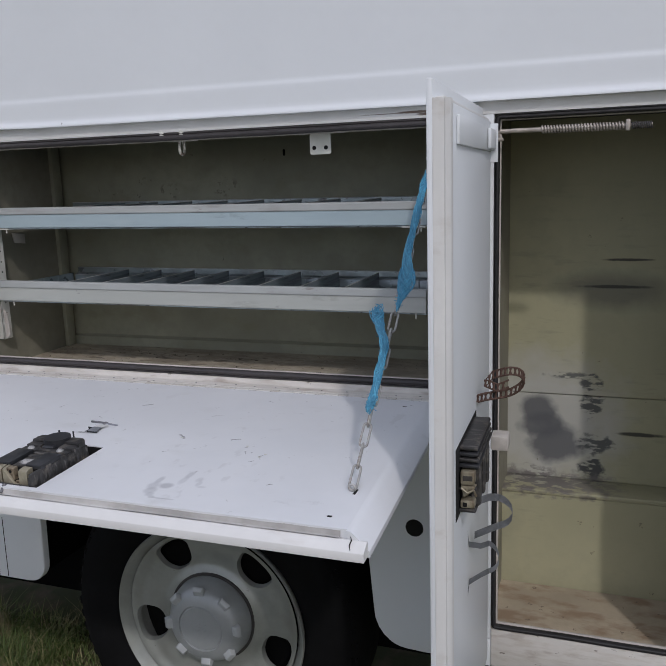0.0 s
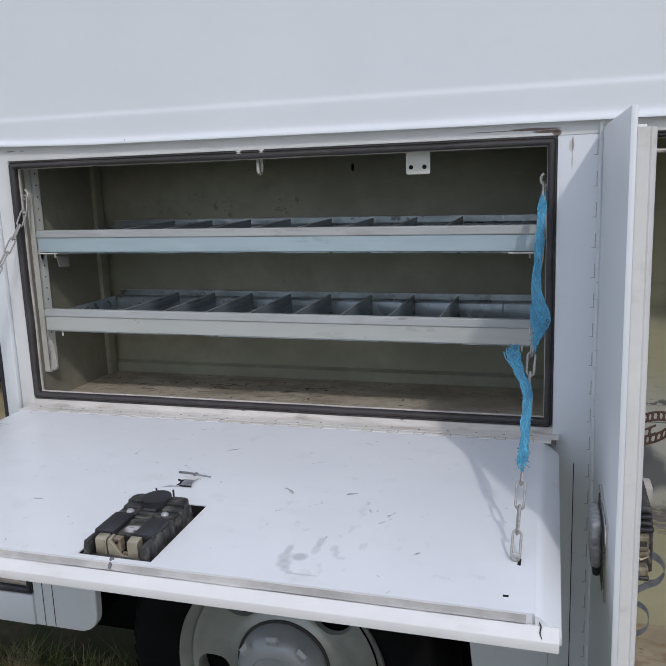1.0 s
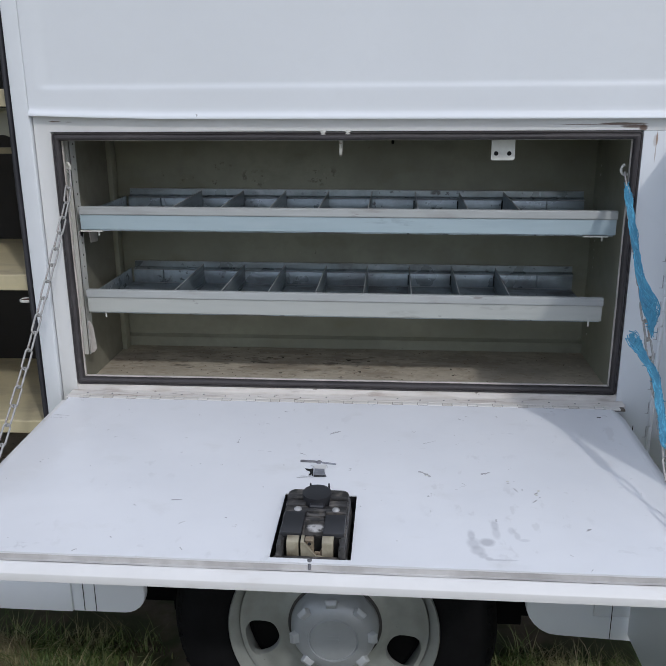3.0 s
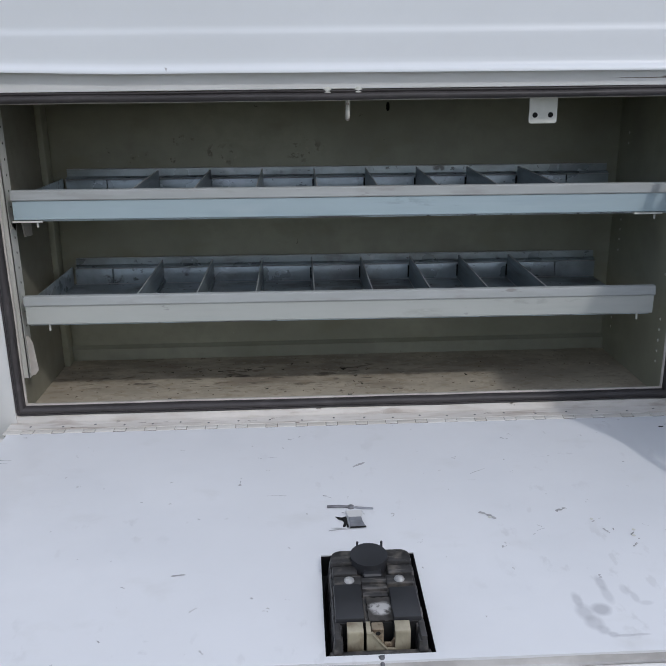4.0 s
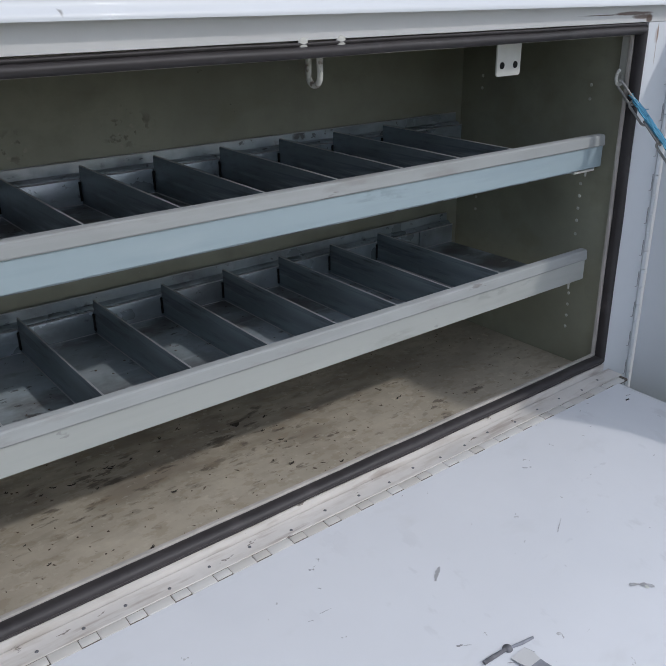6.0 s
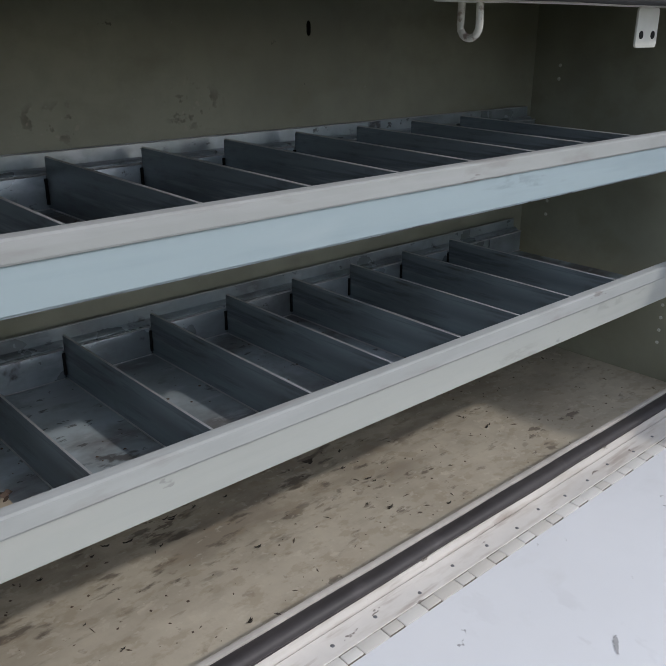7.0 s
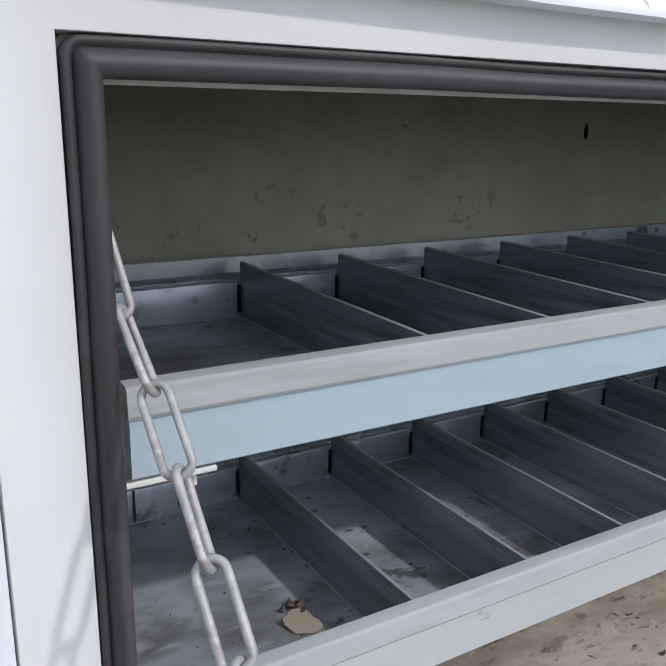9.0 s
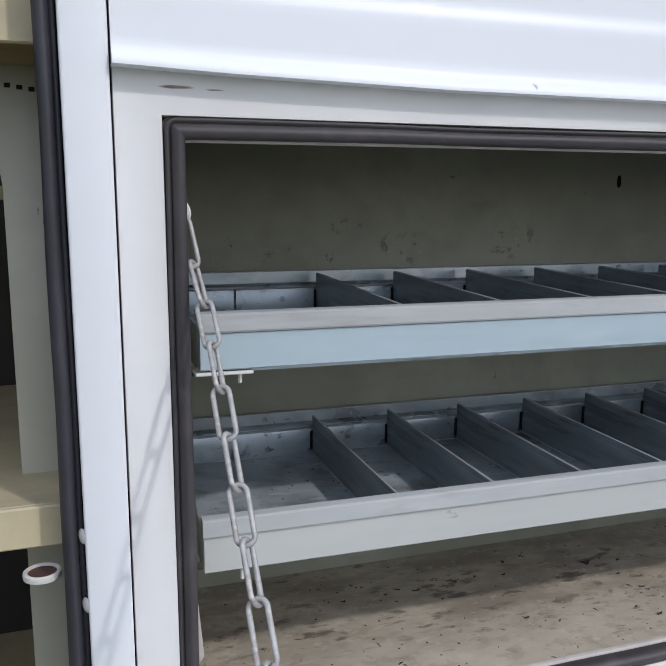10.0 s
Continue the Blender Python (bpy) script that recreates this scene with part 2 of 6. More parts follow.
flo = surface("dusty_tan_floor", (0.53, 0.475, 0.375), 0.75, 0, 9, 0.14, 70, 0.35)
t_ = flo[1]
flo = stain(flo, ramp(t_, noise_tex(t_, 18, 6, (1, 2.2, 1)), 0.56, 0.78), (0.33, 0.285, 0.22), 0.6)
flo = stain(flo, specks(t_, 20, 0.18, 0.11, (0.6, 1.8, 1)), (0.22, 0.17, 0.125), 0.4)
flo = stain(flo, ramp(t_, noise_tex(t_, 5, 6, (1, 1.8, 1)), 0.48, 0.64), (0.39, 0.335, 0.255), 0.5)
flo = stain(flo, mul(t_, blob(t_, (0.42, 0.25, 1.0), (0.44, 0.075, 0.2), 1.2, 7), ramp(t_, noise_tex(t_, 11, 6, (0.7, 1.6, 1)), 0.42, 0.60)), (0.19, 0.15, 0.115), 0.55)
flo = stain(flo, specks(t_, 60, 0.17, 0.12), (0.14, 0.11, 0.085), 0.35)
flo = stain(flo, mul(t_, blob(t_, (0.38, 0.215, 1.0), (0.36, 0.06, 0.2), 0.8, 9), ramp(t_, noise_tex(t_, 34, 5, (0.7, 1.8, 1)), 0.57, 0.66)), (0.09, 0.07, 0.055), 0.75)
flo = stain(flo, mul(t_, blob(t_, (0.62, 0.13, 1.0), (0.16, 0.07, 0.2), 0.8, 9), ramp(t_, noise_tex(t_, 40, 5, (0.7, 1.8, 1)), 0.62, 0.68)), (0.12, 0.09, 0.07), 0.6)
flo = stain(flo, specks(t_, 36, 0.2, 0.3, (1.2, 0.9, 1)), (0.60, 0.54, 0.44), 0.25)
flo = stain(flo, mul(t_, specks(t_, 26, 0.24, 0.4, (1, 1.3, 1)), ramp(t_, noise_tex(t_, 90, 5), 0.46, 0.58)), (0.24, 0.19, 0.145), 0.5)
flo = stain(flo, ramp(t_, noise_tex(t_, 42, 6, (1, 1.5, 1)), 0.53, 0.62), (0.33, 0.265, 0.18), 0.4)
flo = stain(flo, ramp(t_, noise_tex(t_, 75, 5, (1, 1.3, 1)), 0.60, 0.66), (0.62, 0.57, 0.47), 0.4)
flo = stain(flo, mul(t_, specks(t_, 13, 0.34, 0.35, (0.8, 1.7, 1)), ramp(t_, noise_tex(t_, 70, 6, (0.8, 1.4, 1)), 0.54, 0.58)), (0.13, 0.10, 0.075), 0.75)
flo = stain(flo, mul(t_, specks(t_, 11, 0.36, 0.5, (0.9, 1.5, 1)), ramp(t_, noise_tex(t_, 55, 6, (1, 1.2, 1)), 0.56, 0.60)), (0.62, 0.56, 0.45), 0.7)
floor_dust = flo[0]

rf = surface("rust_brown_tan_floor", (0.46, 0.39, 0.29), 0.75, 0, 6, 0.2, 60, 0.35)
rf = stain(rf, ramp(rf[1], noise_tex(rf[1], 14, 6, (1, 2, 1)), 0.48, 0.66), (0.27, 0.18, 0.115), 0.75)
rusty_floor = stain(rf, specks(rf[1], 40, 0.2, 0.3), (0.14, 0.10, 0.075), 0.7)[0]

# darker copy of the khaki paint; the shade on inner sides is in its colour
side = surface("side_paint_with_shade", (0.26, 0.25, 0.195), 0.6, 0, 4, 0.3, 40, 0.15)
shaded_side = stain(side, ramp(side[1], noise_tex(side[1], 7, 6, (1, 1, 0.3)), 0.5, 0.7), (0.28, 0.265, 0.21), 0.6)[0]

galv = surface("galvanised_steel", (0.40, 0.455, 0.475), 0.30, 0.5, 9, 0.3, 60, 0.08, rough_var=0.15)
galv = stain(galv, ramp(galv[1], noise_tex(galv[1], 14, 6, (0.6, 1, 2)), 0.5, 0.72), (0.13, 0.13, 0.135), 0.5)
galv = stain(galv, ramp(galv[1], noise_tex(galv[1], 7, 6, (1, 1.6, 1)), 0.54, 0.68), (0.14, 0.12, 0.105), 0.5)
galv = stain(galv, ramp(galv[1], noise_tex(galv[1], 8, 5, (1, 1.3, 1)), 0.60, 0.66), (0.52, 0.56, 0.59), 0.6)
galv = stain(galv, mul(galv[1], specks(galv[1], 14, 0.26, 0.3, (1, 1.5, 1)), ramp(galv[1], noise_tex(galv[1], 70, 5), 0.42, 0.56)), (0.06, 0.05, 0.045), 0.8)
galv = stain(galv, mul(galv[1], specks(galv[1], 75, 0.30, 0.55, (0.7, 1.3, 1)), ramp(galv[1], noise_tex(galv[1], 9, 4), 0.48, 0.58)), (0.06, 0.055, 0.055), 0.75)
galv = stain(galv, ramp(galv[1], noise_tex(galv[1], 34, 6, (0.5, 2, 1)), 0.60, 0.68), (0.60, 0.64, 0.67), 0.45)
galv = stain(galv, specks(galv[1], 70, 0.14, 0.2), (0.07, 0.06, 0.055), 0.7)
galvanised = galv[0]
pan_ = surface("stained_tray_pan_steel", (0.40, 0.46, 0.49), 0.42, 0.2, 9, 0.3, 60, 0.08, rough_var=0.15)
pan_ = stain(pan_, ramp(pan_[1], noise_tex(pan_[1], 14, 6), 0.50, 0.66), (0.15, 0.15, 0.155), 0.65)
pan_ = stain(pan_, ramp(pan_[1], noise_tex(pan_[1], 7, 6, (1, 1.6, 1)), 0.50, 0.63), (0.15, 0.13, 0.12), 0.8)
pan_ = stain(pan_, ramp(pan_[1], noise_tex(pan_[1], 8, 5, (1, 1.3, 1)), 0.57, 0.63), (0.50, 0.55, 0.59), 0.75)
pan_ = stain(pan_, mul(pan_[1], specks(pan_[1], 14, 0.26, 0.3, (1, 1.5, 1)), ramp(pan_[1], noise_tex(pan_[1], 70, 5), 0.42, 0.56)), (0.06, 0.05, 0.045), 0.8)
pan_ = stain(pan_, mul(pan_[1], specks(pan_[1], 75, 0.30, 0.55, (0.7, 1.3, 1)), ramp(pan_[1], noise_tex(pan_[1], 9, 4), 0.48, 0.58)), (0.06, 0.055, 0.055), 0.75)
pan_ = stain(pan_, ramp(pan_[1], noise_tex(pan_[1], 34, 6, (0.5, 2, 1)), 0.60, 0.68), (0.60, 0.64, 0.67), 0.45)
pan_ = stain(pan_, specks(pan_[1], 70, 0.14, 0.2), (0.07, 0.06, 0.055), 0.7)
tray_pan_steel = pan_[0]
div = surface("dark_divider_steel", (0.255, 0.30, 0.325), 0.36, 0.35, 7, 0.3, 50, 0.08, stretch=(1, 0.25, 4))
# pale lengthwise streaks: the sheet's streaky reflections, put into its colour
div = stain(div, ramp(div[1], noise_tex(div[1], 9, 5, (1, 0.3, 6)), 0.54, 0.64), (0.48, 0.52, 0.56), 0.7)
div = stain(div, ramp(div[1], noise_tex(div[1], 16, 5, (1, 0.3, 5)), 0.56, 0.7), (0.07, 0.07, 0.078), 0.8)
div = stain(div, mul(div[1], ramp(div[1], noise_tex(div[1], 14, 6, (1, 0.7, 1.6)), 0.50, 0.62), ramp(div[1], noise_tex(div[1], 50, 5, (1, 0.3, 4)), 0.40, 0.62)), (0.10, 0.088, 0.08), 0.8)
divider_steel = div[0]
edge_steel = surface("bare_steel_edge", (0.60, 0.61, 0.61), 0.4, 0.4, 20, 0.15, 90, 0.05)[0]
r1 = surface("pale_blue_rail_paint", (0.365, 0.45, 0.48), 0.55, 0.05, 4, 0.05, 50, 0.05, stretch=(0.4, 1, 1))
r1 = stain(r1, ramp(r1[1], noise_tex(r1[1], 60, 6, (0.08, 1, 1)), 0.52, 0.66), (0.31, 0.39, 0.43), 0.45)
r1 = stain(r1, ramp(r1[1], noise_tex(r1[1], 7, 6, (0.5, 1, 2)), 0.52, 0.68), (0.44, 0.51, 0.53), 0.55)
r1 = stain(r1, mul(r1[1], specks(r1[1], 12, 0.3, 0.4, (0.35, 1, 2.5)), ramp(r1[1], noise_tex(r1[1], 80, 5, (0.4, 1, 1)), 0.46, 0.56)), (0.27, 0.33, 0.36), 0.6)
rail_blue = stain(r1, specks(r1[1], 28, 0.12, 0.2, (0.5, 1, 1)), (0.25, 0.26, 0.27), 0.6)[0]
r2 = surface("pale_grey_rail_paint", (0.43, 0.445, 0.415), 0.55, 0.05, 4, 0.05, 50, 0.05, stretch=(0.4, 1, 1))
r2 = stain(r2, ramp(r2[1], noise_tex(r2[1], 60, 6, (0.08, 1, 1)), 0.52, 0.66), (0.37, 0.385, 0.365), 0.45)
r2 = stain(r2, ramp(r2[1], noise_tex(r2[1], 7, 6, (0.5, 1, 2)), 0.52, 0.68), (0.48, 0.485, 0.45), 0.55)
r2 = stain(r2, mul(r2[1], specks(r2[1], 12, 0.3, 0.4, (0.35, 1, 2.5)), ramp(r2[1], noise_tex(r2[1], 80, 5, (0.4, 1, 1)), 0.46, 0.56)), (0.33, 0.335, 0.31), 0.6)
rail_grey = stain(r2, specks(r2[1], 28, 0.12, 0.2, (0.5, 1, 1)), (0.25, 0.25, 0.24), 0.6)[0]
r3 = surface("worn_rail_lip", (0.35, 0.365, 0.355), 0.72, 0.0, 9, 0.12, 60, 0.15, stretch=(0.3, 1, 1))
r3 = stain(r3, ramp(r3[1], noise_tex(r3[1], 60, 6, (0.08, 1, 1)), 0.52, 0.66), (0.43, 0.44, 0.44), 0.5)
r3 = stain(r3, ramp(r3[1], noise_tex(r3[1], 30, 6, (0.25, 1, 1)), 0.56, 0.64), (0.29, 0.285, 0.27), 0.6)
r3 = stain(r3, specks(r3[1], 22, 0.16, 0.3, (0.35, 1, 1.6)), (0.20, 0.185, 0.17), 0.7)
rail_lip = stain(r3, ramp(r3[1], noise_tex(r3[1], 25, 5, (0.3, 1, 1)), 0.58, 0.75), (0.40, 0.40, 0.40), 0.5)[0]
rub = surface("aged_door_rubber", (0.043, 0.038, 0.039), 0.55, 0, 8, 0.3, 60, 0.2)
rubber = stain(rub, ramp(rub[1], noise_tex(rub[1], 22, 5), 0.56, 0.75), (0.13, 0.115, 0.115), 0.45)[0]
bl = surface("black_cabinet_rubber", (0.030, 0.030, 0.036), 0.5, 0, 8, 0.3, 60, 0.2)
blue_rubber = stain(bl, ramp(bl[1], noise_tex(bl[1], 22, 5, (1, 1, 0.2)), 0.56, 0.75), (0.10, 0.10, 0.115), 0.6)[0]
dark_rubber = surface("black_door_rubber", (0.02, 0.019, 0.02), 0.6, 0, 8, 0.3, 60, 0.2)[0]
tyre_rubber = surface("tyre_rubber", (0.006, 0.006, 0.0065), 0.85, 0, 12, 0.3, 70, 0.3)[0]
tyre_rubber.node_tree.nodes["Principled BSDF"].inputs["Specular IOR Level"].default_value = 0.12
wp_ = surface("silver_wheel_paint", (0.36, 0.375, 0.35), 0.34, 0.35, 7, 0.16, 50, 0.06)
wp_ = stain(wp_, ramp(wp_[1], noise_tex(wp_[1], 9, 6), 0.50, 0.68), (0.27, 0.275, 0.245), 0.6)
wheel_paint = stain(wp_, specks(wp_[1], 40, 0.12, 0.2), (0.12, 0.10, 0.085), 0.6)[0]
lug_paint = surface("pale_lug_plastic", (0.46, 0.48, 0.49), 0.35, 0.1, 20, 0.1, 60, 0.05)[0]
cap_paint = surface("grey_hub_cap_plastic", (0.37, 0.39, 0.40), 0.36, 0.2, 7, 0.1, 60, 0.05)[0]
# near-black: the deep shade under the body is put into this colour
underside = surface("shade_black_underbody", (0.004, 0.004, 0.004), 0.95, 0, 9, 0.4, 40, 0.3)[0]
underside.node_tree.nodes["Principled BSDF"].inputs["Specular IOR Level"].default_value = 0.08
# dark steel fittings; on inner walls and ceilings it stands in for shade
shade_dark_steel = surface("dark_steel_and_shade", (0.05, 0.047, 0.045), 0.7, 0, 5, 0.2, 40, 0.1)[0]
zn = surface("zinc_plated_steel", (0.42, 0.42, 0.415), 0.5, 0.35, 60, 0.35, 140, 0.15)
zn = stain(zn, ramp(zn[1], noise_tex(zn[1], 120, 5), 0.5, 0.68), (0.54, 0.535, 0.52), 0.6)
zinc = stain(zn, ramp(zn[1], noise_tex(zn[1], 90, 5), 0.57, 0.66), (0.20, 0.165, 0.13), 0.7)[0]
cs_ = surface("weathered_chain_steel", (0.39, 0.385, 0.37), 0.55, 0.3, 60, 0.35, 140, 0.2)
chain_steel = stain(cs_, ramp(cs_[1], noise_tex(cs_[1], 70, 5), 0.54, 0.66), (0.19, 0.145, 0.11), 0.7)[0]
stay_steel = surface("dull_tan_steel", (0.40, 0.36, 0.32), 0.5, 0.3, 40, 0.25, 120, 0.1)[0]
white_part = surface("white_fitting_paint", (0.62, 0.62, 0.57), 0.5, 0, 20, 0.1, 90, 0.1)[0]
stp = surface("chipped_striker_paint", (0.56, 0.55, 0.49), 0.5, 0, 60, 0.15, 160, 0.2)
striker_paint = stain(stp, ramp(stp[1], noise_tex(stp[1], 90, 5), 0.53, 0.62), (0.15, 0.10, 0.07), 0.8)[0]
lip_paint = surface("lip_edge_paint", (0.50, 0.465, 0.425), 0.5, 0, 20, 0.2, 90, 0.1)[0]
black_plastic = surface("black_latch_plastic", (0.034, 0.033, 0.033), 0.5, 0, 30, 0.5, 90, 0.3)
black_plastic = stain(black_plastic, ramp(black_plastic[1], noise_tex(black_plastic[1], 70, 5, (0.5, 2.2, 1)), 0.56, 0.66), (0.15, 0.14, 0.13), 0.6)
black_plastic = stain(black_plastic, ramp(black_plastic[1], noise_tex(black_plastic[1], 45, 5), 0.52, 0.72), (0.19, 0.17, 0.145), 0.75)[0]
cover_plastic = surface("smooth_cover_plastic", (0.028, 0.029, 0.033), 0.42, 0, 14, 0.2, 90, 0.05)[0]
br_ = surface("tarnished_yellow_zinc", (0.40, 0.36, 0.265), 0.42, 0.45, 30, 0.3, 90, 0.15)
br_ = stain(br_, ramp(br_[1], noise_tex(br_[1], 60, 6, (1, 1, 0.5)), 0.48, 0.64), (0.17, 0.13, 0.085), 0.8)
brass = br_[0]
rbr = surface("rust_stained_zinc", (0.33, 0.27, 0.19), 0.6, 0.25, 40, 0.4, 110, 0.25)
rusty_brass = stain(rbr, ramp(rbr[1], noise_tex(rbr[1], 80, 5), 0.46, 0.60), (0.07, 0.045, 0.03), 0.85)[0]
chrome = surface("worn_chrome", (0.7, 0.7, 0.7), 0.18, 1.0, 15, 0.1, 80, 0.05)[0]
rust = surface("rusty_strap_steel", (0.105, 0.06, 0.045), 0.7, 0.3, 30, 0.3, 90, 0.3)[0]
upp = surface("khaki_upright_paint", (0.45, 0.44, 0.35), 0.5, 0, 4, 0.1, 50, 0.1)
up_paint = stain(upp, specks(upp[1], 26, 0.1, 0.3, (1.4, 1, 0.6)), (0.12, 0.11, 0.09), 0.8)[0]
crm = surface("cream_shelf_paint", (0.52, 0.455, 0.285), 0.55, 0, 5, 0.12, 50, 0.1)
cream = stain(crm, ramp(crm[1], noise_tex(crm[1], 9, 6, (1, 2, 1)), 0.5, 0.7), (0.30, 0.255, 0.185), 0.6)[0]
blue_net = surface("blue_netting_fibre", (0.10, 0.37, 0.54), 0.6, 0, 60, 0.3, 160, 0.2)
geo_ = blue_net[1].nodes.new("ShaderNodeNewGeometry")
blue_net = stain(blue_net, ramp(blue_net[1], geo_.outputs["Random Per Island"], 0.55, 1.0), (0.30, 0.55, 0.66), 0.8)
blue_net = stain(blue_net, ramp(blue_net[1], geo_.outputs["Random Per Island"], 0.30, 0.0), (0.04, 0.20, 0.33), 0.8)[0]
scuff_grey = surface("grey_scuffed_metal", (0.16, 0.16, 0.17), 0.5, 0.3, 60, 0.5, 160, 0.3)[0]
ps_ = surface("scratched_plate_steel", (0.065, 0.06, 0.055), 0.55, 0.2, 40, 0.5, 150, 0.3)
plate_steel = stain(ps_, mul(ps_[1], blob(ps_[1], (0.5650, -0.5265, 1.0), (0.0125, 0.0105, 0.1), 0.5, 60, 1.4), ramp(ps_[1], noise_tex(ps_[1], 130, 5), 0.36, 0.50)), (0.50, 0.49, 0.48), 0.95)[0]
strap_grey = surface("dull_strap_steel", (0.30, 0.31, 0.33), 0.5, 0.4, 40, 0.3, 120, 0.2)[0]
flap_grey = surface("bare_grey_flap", (0.30, 0.31, 0.34), 0.4, 0.4, 60, 0.3, 160, 0.2)[0]
scratch_grey = surface("scratched_paint_grey", (0.40, 0.40, 0.405), 0.6, 0, 80, 0.5, 160, 0.2)[0]
joint_dirt = surface("packed_joint_dirt", (0.15, 0.128, 0.105), 0.9, 0, 9, 0.3, 40, 0.2)[0]
gg = surface("mottled_crease_grey", (0.45, 0.435, 0.42), 0.8, 0, 5, 0.3, 70, 0.3)
crease_grey = stain(gg, ramp(gg[1], noise_tex(gg[1], 20, 5), 0.46, 0.66), (0.58, 0.57, 0.555), 0.7)[0]
# near-black that stands in for the shade inside holes and recesses
hole_black = surface("dark_hole", (0.006, 0.006, 0.006), 0.9, 0, 9, 0.2, 40, 0)[0]
leaf_brown = surface("dry_brown_leaf", (0.125, 0.088, 0.066), 0.8, 0, 60, 0.4, 160, 0.4)[0]
scrap_brown = surface("dark_leaf_scrap", (0.055, 0.045, 0.036), 0.85, 0, 60, 0.5, 160, 0.4)[0]
litter_brown = surface("dry_litter", (0.19, 0.15, 0.115), 0.85, 0, 60, 0.4, 160, 0.3)[0]
card_tan = surface("tan_paper_scrap", (0.42, 0.36, 0.27), 0.8, 0, 40, 0.12, 120, 0.2)[0]
soil = surface("trodden_soil_and_thatch", (0.13, 0.10, 0.065), 0.95, 0, 3, 0.35, 45, 0.8)
soil = stain(soil, ramp(soil[1], noise_tex(soil[1], 5, 6), 0.40, 0.52), (0.055, 0.07, 0.025), 0.85)[0]


def grass_material():
    m = bpy.data.materials.new("grass_blades")
    t, n, l, b = nodes_of(m)
    g = n.new("ShaderNodeNewGeometry")
    r = n.new("ShaderNodeValToRGB")
    e = r.color_ramp.elements
    e[0].position, e[0].color = 0.0, (0.045, 0.08, 0.015, 1)
    e[1].position, e[1].color = 1.0, (0.34, 0.29, 0.16, 1)
    for at, col in ((0.45, (0.10, 0.155, 0.035, 1)), (0.80, (0.20, 0.22, 0.08, 1))):
        r.color_ramp.elements.new(at).color = col
    l.new(g.outputs["Random Per Island"], r.inputs[0])
    straw = ramp(t, noise_tex(t, 5, 4), 0.52, 0.62)
    l.new(mix(t, mul(t, straw, 0.6), r.outputs[0], (0.36, 0.28, 0.17)), b.inputs["Base Color"])
    b.inputs["Roughness"].default_value = 0.6
    return m


grass_mat = grass_material()


# ---- building helpers ----
def thing(name, at, label, category, group="", kind=""):
    e = new(name)
    e.empty_display_size = 0.1
    e.location = at
    return tagged(e, label, category, group, kind)


def hang(ob, parent):
    ob.parent = parent
    ob.matrix_parent_inverse = Matrix.Translation(-Vector(parent.location)) if parent.data is None else Matrix.Identity(4)
    return ob


def finish(bm, mat, name, sharp=0.6):
    bmesh.ops.recalc_face_normals(bm, faces=bm.faces)
    for f in bm.faces:
        f.smooth = True
    for e in bm.edges:
        if len(e.link_faces) == 2:
            e.smooth = e.calc_face_angle(0) < sharp
    me = bpy.data.meshes.new(name)
    bm.to_mesh(me)
    bm.free()
    me.materials.append(mat)
    return me


def part(name, bm, mat, parent=None, label="", sharp=0.6):
    """One bmesh as one mesh object under a thing or a part."""
    ob = new(name, finish(bm, mat, name, sharp))
    if parent is not None:
        hang(ob, parent)
    return tagged(ob, label)


def piece(name, me, m, parent, label=""):
    """An object of its own on a shared mesh."""
    ob = new(name, me)
    hang(ob, parent)
    ob.matrix_basis = m
    return tagged(ob, label)


def add_box(bm, x0, x1, y0, y1, z0, z1, bev=0.0, seg=2):
    r = bmesh.ops.create_cube(bm, size=1, matrix=Matrix.Translation(((x0 + x1) / 2, (y0 + y1) / 2, (z0 + z1) / 2)) @ Matrix.Diagonal((x1 - x0, y1 - y0, z1 - z0, 1)))
    if bev:
        es = {e for v in r["verts"] for e in v.link_edges}
        bmesh.ops.bevel(bm, geom=list(es), offset=bev, segments=seg, affect="EDGES", profile=0.5)
    return bm


def box(x0, x1, y0, y1, z0, z1, bev=0.0, seg=2):
    return add_box(bmesh.new(), x0, x1, y0, y1, z0, z1, bev, seg)


def slab(outline, y0, y1, bev=0.0):
    """A sheet with an outline in x and z, from y0 (outside) to y1."""
    bm = bmesh.new()
    f = bm.faces.new([bm.verts.new((x, y0, z)) for x, z in outline])
    r = bmesh.ops.extrude_face_region(bm, geom=[f])
    bmesh.ops.translate(bm, vec=(0, y1 - y0, 0), verts=[g for g in r["geom"] if isinstance(g, bmesh.types.BMVert)])
    bmesh.ops.recalc_face_normals(bm, faces=bm.faces)
    if bev:
        es = [e for e in bm.edges if abs(e.verts[0].co.y - y0) < 1e-5 and abs(e.verts[1].co.y - y0) < 1e-5]
        bmesh.ops.bevel(bm, geom=es, offset=bev, segments=2, affect="EDGES", profile=0.5)
    return bm


def extrude_x(profile, x0, x1, closed=True):
    """A profile of (y, z) drawn along x."""
    bm = bmesh.new()
    a = [bm.verts.new((x0, y, z)) for y, z in profile]
    b = [bm.verts.new((x1, y, z)) for y, z in profile]
    n = len(profile)
    for i in range(n if closed else n - 1):
        j = (i + 1) % n
        bm.faces.new((a[i], a[j], b[j], b[i]))
    if closed:
        bm.faces.new(a[::-1])
        bm.faces.new(b)
    return bm


